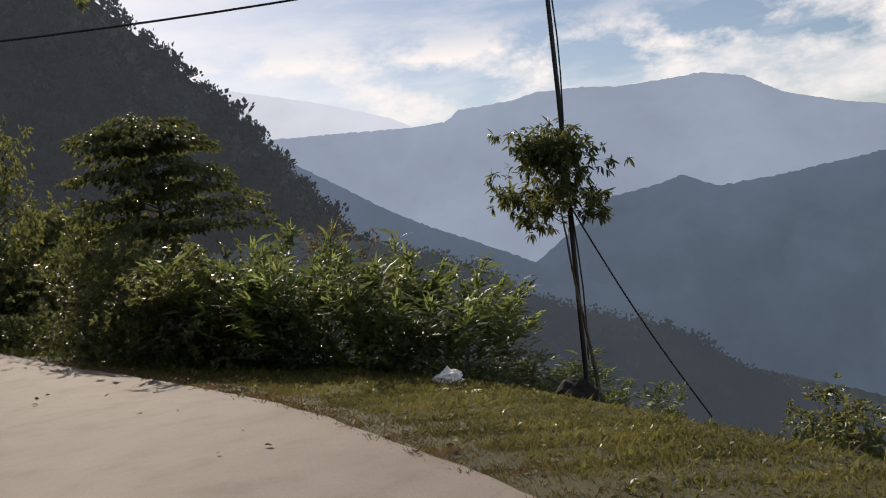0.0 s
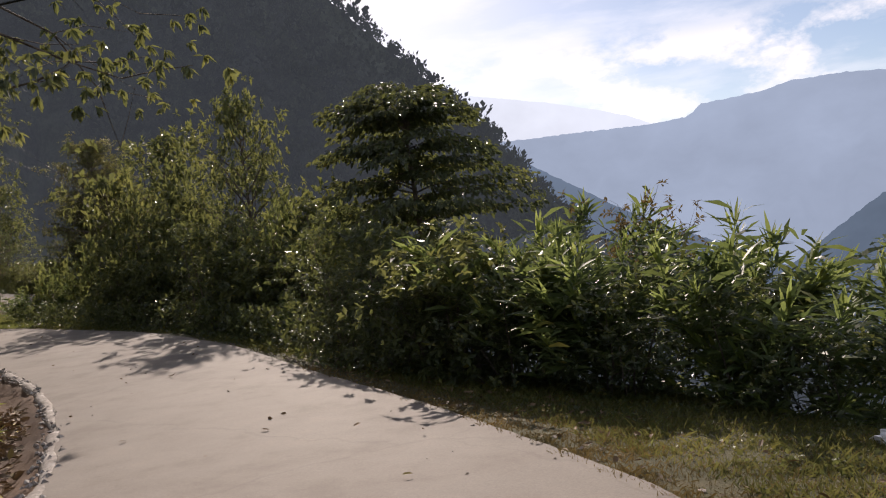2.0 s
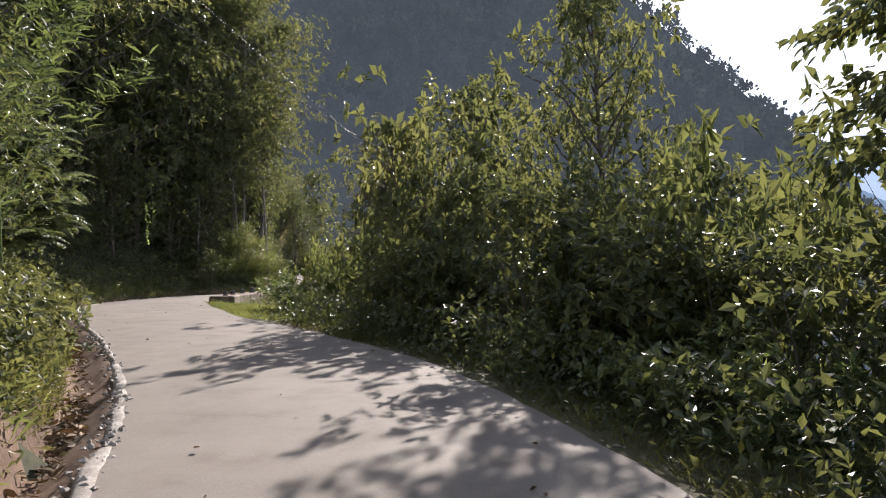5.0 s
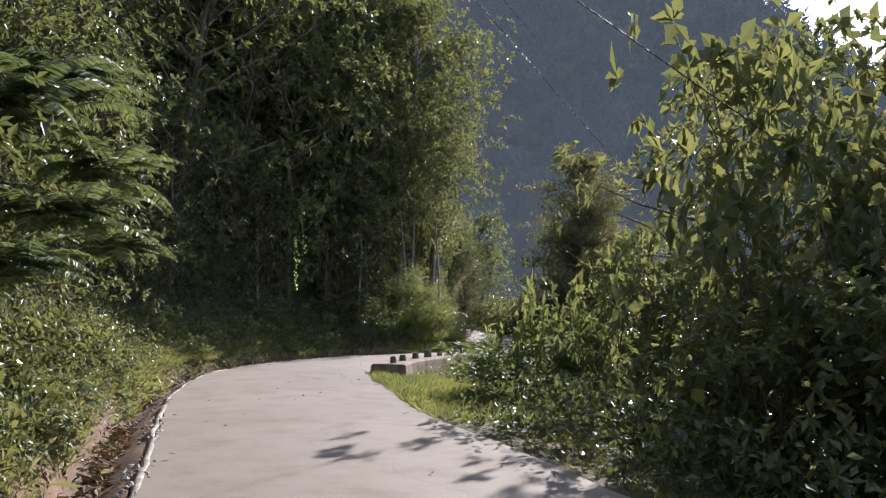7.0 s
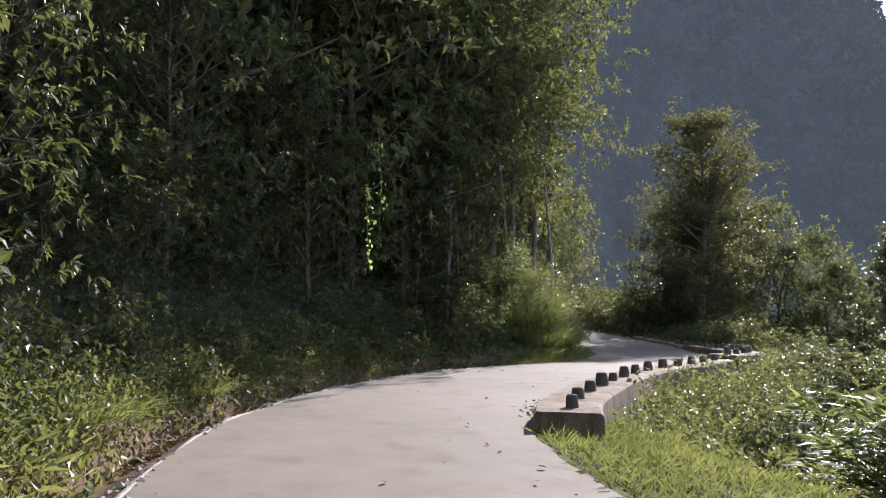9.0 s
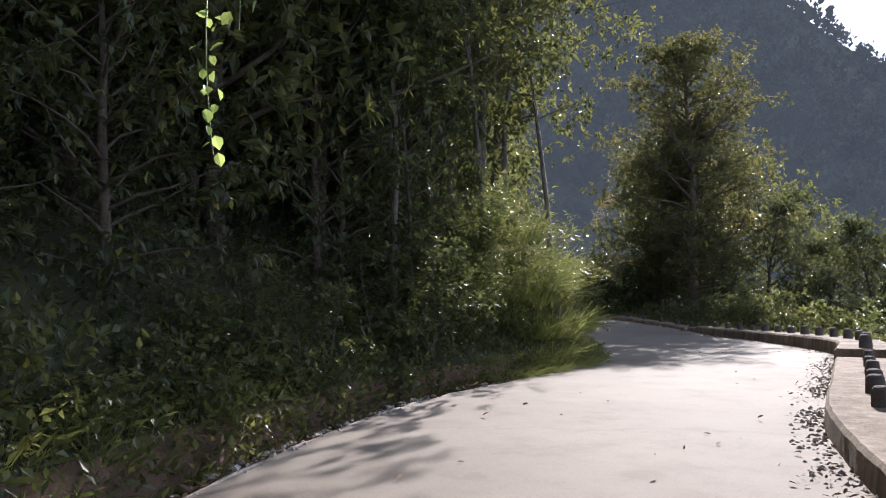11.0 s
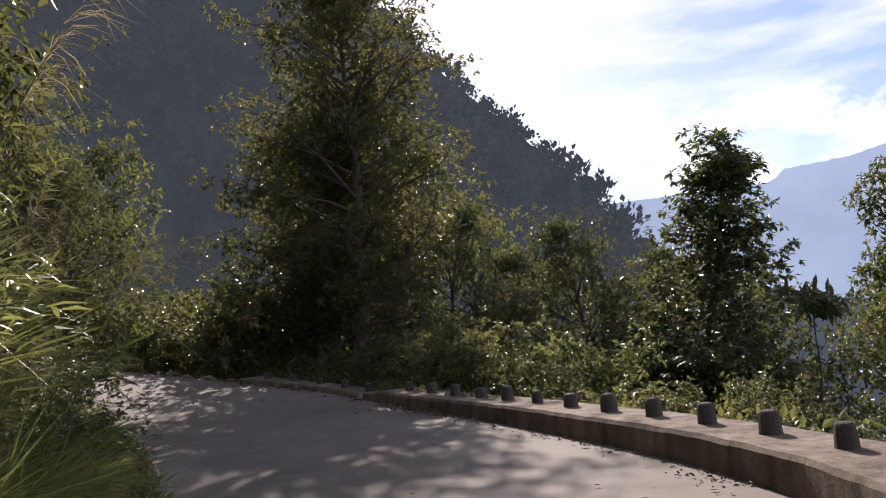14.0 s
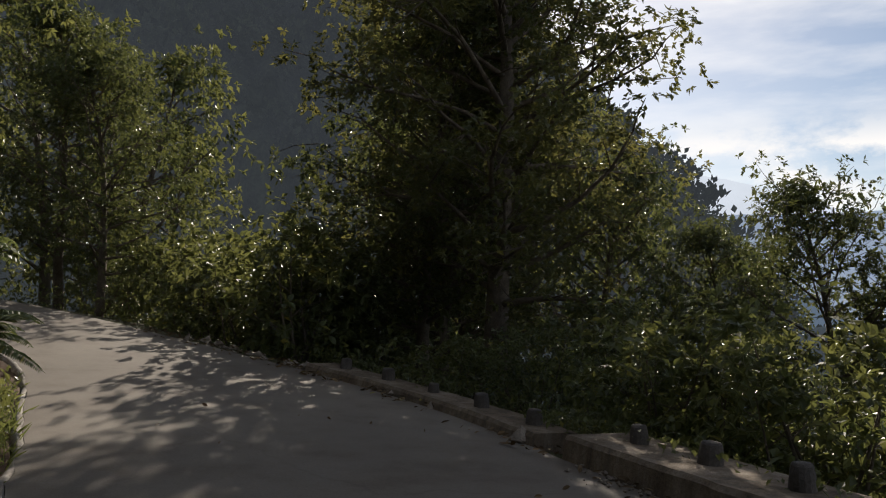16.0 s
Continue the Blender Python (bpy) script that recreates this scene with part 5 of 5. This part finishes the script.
def lump(seed, size, squash, mat, name, label, category, at, crumple=0.35, freq=3.0, cuts=3):
    bm = bmesh.new()
    bmesh.ops.create_icosphere(bm, subdivisions=cuts, radius=1.0)
    for v in bm.verts:
        k = 1 + crumple * noise.noise(v.co * freq + Vector((seed, 0, 0))) + 0.4 * crumple * noise.noise(v.co * freq * 3 + Vector((0, seed, 0)))
        v.co = Vector((v.co.x * k * size, v.co.y * k * size * 0.8, max(v.co.z * k, -0.45) * size * squash))
    me = bpy.data.meshes.new(name)
    bm.to_mesh(me)
    bm.free()
    me.materials.append(mat)
    ob = tagged(new(name, me), label, category)
    ob.matrix_basis = at
    return ob


lump(2, 0.19, 0.6, M_BAG, "plastic_bag", "crumpled white plastic bag lying in the grass", "litter", placed(-0.12, 10.0, ground(-0.12, 10.0) + 0.07, 20), 0.5, 2.6)
lump(5, 0.29, 1.05, M_STUMP, "charred_stump", "blackened stump at the foot of the pole", "stump", placed(1.45, 9.4, ground(1.45, 9.4) + 0.08, 0), 0.4, 1.8)
for k, (x, y, s) in enumerate(((-0.2, 9.1, 0.09), (0.05, 8.9, 0.07), (0.2, 9.0, 0.08), (-0.02, 9.3, 0.06))):
    lump(8 + k, s, 0.3, M_PAPER, "paper_scrap", "pale torn paper scrap in the grass", "litter", placed(x, y, ground(x, y) + 0.03, 40 * k), 0.5, 3.0, 2)

grove(shrub_a, [(4.0, 8.1, 20, 0.46, 0.95, 0.0), (4.6, 7.9, 120, 0.48, 0.95, 0.0), (3.4, 9.0, 220, 0.22, 0.7, 0.05)], "verge shrubs")

# hanging vines on the uphill side
for k, (x, y, z, n) in enumerate(((-35.62, 27.95, 4.1, 40), (-35.5, 28.1, 5.0, 26))):
    v = vine(60 + k, 2.1, n, "hanging vine with bright yellow-green heart-shaped leaves", 0.06, 0.085)
    v.matrix_basis = placed(x, y, z, 50 * k)


# ---------------------------------------------------------------- ground cover
def strewn(name, seed, count, s0, s1, side, d0, d1, maker, mat, label, category, clump=0.0, power=1.0, lift=0.0):
    """One mass of small leaves or blades over a stretch of ground beside the road."""
    rng = np.random.default_rng(seed)
    s = (rng.uniform(s0, s1, count) * PER).astype(int)
    d = d0 + (d1 - d0) * rng.uniform(0, 1, count) ** power
    edge, way = (EDGE_L[s], -TO_R[s]) if side == "left" else (EDGE_R[s], TO_R[s])
    along = AHEAD[s] * rng.uniform(-0.25, 0.25, (count, 1))
    p = edge + way * d[:, None] + along
    if clump:
        keep = wobble(p[:, 0], p[:, 1], clump, seed) + rng.uniform(-0.35, 0.35, count) > -0.08
        p = p[keep]
    z = ground(p[:, 0], p[:, 1]) + lift
    v, q = maker(rng, np.concatenate([p, z[:, None]], 1))
    return tagged(new(name, quick_mesh(name, v, q, mat)), label, category, kind="stuff")


def turf(high, wide, bend=0.7):
    def make(rng, at):
        n = len(at)
        way = rng.normal(0, 0.45, (n, 3)) + np.array([0, 0, 1.0])
        return blades(rng, at, way, high * rng.uniform(0.4, 1.3, n), wide * rng.uniform(0.7, 1.4, n), bend, simple=True)
    return make


def cover(size, high, width=0.55):
    def make(rng, at):
        n = len(at)
        at = at + np.stack([np.zeros(n), np.zeros(n), high * rng.uniform(0, 1, n) ** 1.5], 1)
        return leaves(rng, at, rng.normal(0, 0.8, (n, 3)) + np.array([0, 0, 0.5]), size * rng.uniform(0.5, 1.3, n), width, simple=True)
    return make


def litter(size):
    def make(rng, at):
        n = len(at)
        way = rng.normal(0, 1, (n, 3)) * np.array([1, 1, 0.25])
        return leaves(rng, at + np.array([0, 0, 0.015]), way, size * rng.uniform(0.5, 1.4, n), 0.5, 0.4, -0.1)
    return make


strewn("verge_grass", 101, 120000, 1.4, 5.2, "right", 0.45, 4.2, turf(0.11, 0.009), L_GRASS, "short green grass on the verge", "grass")
strewn("dry_verge_grass", 102, 80000, 1.4, 5.2, "right", -0.08, 4.0, turf(0.085, 0.008), L_DRY, "dry yellow-brown grass on the verge", "grass", 0.0, 1.7)
strewn("lush_grass", 103, 16000, 8.8, 11.6, "right", 0.05, 2.6, turf(0.24, 0.009), L_TALL, "lush bright grass in front of the parapet", "grass")
strewn("edge_grass", 104, 9000, 5.2, 8.8, "right", 0.15, 1.3, turf(0.2, 0.008), L_GRASS, "green grass along the road's edge", "grass", 0.5)
strewn("valley_cover", 105, 24000, 4.8, 8.9, "right", 0.25, 5, cover(0.10, 0.8), L_DARK, "dense dark undergrowth on the valley side", "undergrowth")
strewn("slope_cover", 114, 9000, 8.9, 12, "right", 2.9, 6, cover(0.14, 0.7), L_MID, "green undergrowth on the slope below the road", "undergrowth")
strewn("parapet_cover", 106, 22000, 12, 21.8, "right", 0.95, 6, cover(0.13, 0.7), L_MID, "dense green undergrowth behind the parapets", "undergrowth")
strewn("low_bank_grass", 115, 12000, 2.2, 6.0, "left", 0.72, 2.6, turf(0.28, 0.009), L_TALL, "green grass on the low bank", "grass")
strewn("low_bank_cover", 116, 22000, 2.2, 8.0, "left", 0.8, 3.2, cover(0.075, 0.3), L_MID, "small leafy weeds on the low bank", "undergrowth")
strewn("bank_cover", 107, 60000, 4.5, 17.5, "left", 0.85, 4.6, cover(0.11, 0.75), L_DARK, "dense dark undergrowth on the bank", "undergrowth", 0.0, 0.8)
strewn("bank_weeds", 108, 26000, 5.5, 17.5, "left", 0.66, 2.2, cover(0.085, 0.35), L_MID, "small green weeds along the gutter", "undergrowth", 0.7)
strewn("gutter_weeds", 137, 16000, 6.4, 12.0, "left", 0.68, 1.7, cover(0.08, 0.32), L_MID, "leafy weeds covering the foot of the bank", "undergrowth", 0.0, 1.0, 0.03)
strewn("bank_grass", 109, 22000, 2.5, 21, "left", 0.66, 2.3, turf(0.3, 0.008), L_TALL, "green grass along the gutter", "grass", 0.5)
strewn("bend_cover", 110, 16000, 17.5, 21.8, "left", 0.7, 4, cover(0.12, 0.7), L_MID, "green undergrowth inside the bend", "undergrowth")
strewn("gutter_leaves", 111, 11000, 2.5, 17.5, "left", 0.34, 0.66, litter(0.1), L_LITTER, "brown fallen leaves lying in the gutter", "leaf litter", 0.35, 1.0, 0.02)
strewn("road_leaves", 112, 650, 11.6, 18.0, "right", -0.5, -0.02, litter(0.055), L_LITTER, "dry fallen leaves swept along the parapet", "leaf litter", 0.8, 0.6, 0.06)
strewn("stray_leaves", 113, 130, 3.0, 19.0, "right", -3.6, -0.3, litter(0.07), L_LITTER, "single dry leaves on the road", "leaf litter", 0.0, 1.0, 0.075)


def stones(size):
    def make(rng, at):
        n = len(at)
        corner = np.array([(1, 0, 0), (0, 1, 0), (-1, 0, 0), (0, -1, 0), (0, 0, 1), (0, 0, -1)], float)
        face = np.array([(0, 1, 4), (1, 2, 4), (2, 3, 4), (3, 0, 4), (1, 0, 5), (2, 1, 5), (3, 2, 5), (0, 3, 5)])
        v = corner[None] * rng.uniform(0.6, 1.3, (n, 6, 1)) + rng.normal(0, 0.14, (n, 6, 3))
        v = v * (size * rng.uniform(0.3, 1.0, (n, 1, 1)) ** 1.6) * np.array([1, 1, 0.7])
        turn = rng.uniform(0, 6.28, n)
        x, y = v[..., 0].copy(), v[..., 1].copy()
        v[..., 0], v[..., 1] = x * np.cos(turn)[:, None] - y * np.sin(turn)[:, None], x * np.sin(turn)[:, None] + y * np.cos(turn)[:, None]
        return (v + at[:, None]).reshape(-1, 3), (face[None] + 6 * np.arange(n)[:, None, None]).reshape(-1, 3)
    return make


M_STONE = rough_ground("pale_stone", [(0.3, (0.17, 0.135, 0.105)), (0.7, (0.42, 0.36, 0.30))], 6, 40, 0.5)
strewn("parapet_rubble", 121, 2400, 11.4, 18.2, "right", -0.42, 0.0, stones(0.036), M_STONE, "small stones and rubble along the foot of the parapet", "rubble", 0.9, 0.45, 0.055)
strewn("edge_rubble", 122, 700, 2.2, 11.0, "right", -0.18, 0.3, stones(0.03), M_STONE, "grit along the road's edge", "rubble", 0.6, 1.0, 0.04)
strewn("lip_rubble", 123, 2600, 2.2, 17.5, "left", -0.06, 0.2, stones(0.045), M_RIM, "broken bits of the concrete lip", "rubble", 0.8, 1.0, 0.05)
strewn("mossy_stones", 124, 110, 18.1, 20.2, "right", 0.0, 0.9, stones(0.16), M_STONE, "pale stones among the leaves at the bend", "stones", 0.0, 1.0, 0.05)
strewn("gutter_grass", 125, 9000, 2.5, 8.0, "left", 0.62, 0.95, turf(0.16, 0.008), L_GRASS, "grass hanging over the gutter's edge", "grass", 0.7, 1.0, 0.1)
strewn("parapet_leaves", 126, 1500, 17.6, 20.4, "right", -0.3, 0.5, litter(0.09), L_LITTER, "fallen leaves heaped over the low parapet", "leaf litter", 0.5, 1.0, 0.06)
strewn("gutter_fringe", 127, 15000, 9.5, 17.6, "left", 0.5, 1.15, cover(0.11, 0.45), L_MID, "leafy fringe hanging over the gutter", "undergrowth", 0.35, 1.0, 0.02)
strewn("gutter_fringe_grass", 128, 9000, 9.5, 17.6, "left", 0.55, 1.3, turf(0.34, 0.009), L_TALL, "grass fringe hanging over the gutter", "grass", 0.45)
strewn("outer_grass", 129, 12000, 11.3, 15.0, "right", 0.9, 2.6, turf(0.26, 0.010), L_TALL, "green grass on the outer side of the parapet", "grass", 0.4)
strewn("outer_weeds", 130, 9000, 11.3, 17.0, "right", 0.95, 3.0, cover(0.10, 0.35), L_MID, "leafy weeds on the outer side of the parapet", "undergrowth")
strewn("verge_clover", 131, 26000, 0.8, 5.2, "right", 0.5, 4.2, cover(0.05, 0.05, 0.8), L_MID, "low clover-like weeds among the verge grass", "weeds", 0.8, 0.8)
strewn("verge_tufts", 132, 12000, 0.8, 5.2, "right", 0.9, 4.2, turf(0.19, 0.009), L_GRASS, "taller grass tufts on the verge", "grass", 1.6)
strewn("verge_litter", 133, 900, 0.8, 5.2, "right", -0.1, 1.4, litter(0.06), L_LITTER, "dry leaf bits along the road's edge", "leaf litter", 0.9, 1.0, 0.05)
strewn("bend_grass", 134, 9000, 15.6, 19.5, "left", 0.05, 1.1, turf(0.26, 0.010), L_TALL, "grass overhanging the inner edge of the bend", "grass", 0.5)
strewn("bend_weeds", 135, 7000, 15.6, 19.5, "left", 0.1, 1.3, cover(0.09, 0.3), L_MID, "leafy weeds along the inner edge of the bend", "undergrowth")
strewn("creeping_weeds", 138, 3600, 17.55, 19.6, "right", 0.3, 1.0, cover(0.075, 0.2), L_MID, "weeds creeping over the end of the parapet", "undergrowth", 0.8, 0.7, 0.24)
strewn("road_grit", 136, 900, 2.0, 19.0, "right", -3.9, -0.1, stones(0.014), M_STONE, "loose grit on the road", "grit", 0.5, 1.0, 0.06)
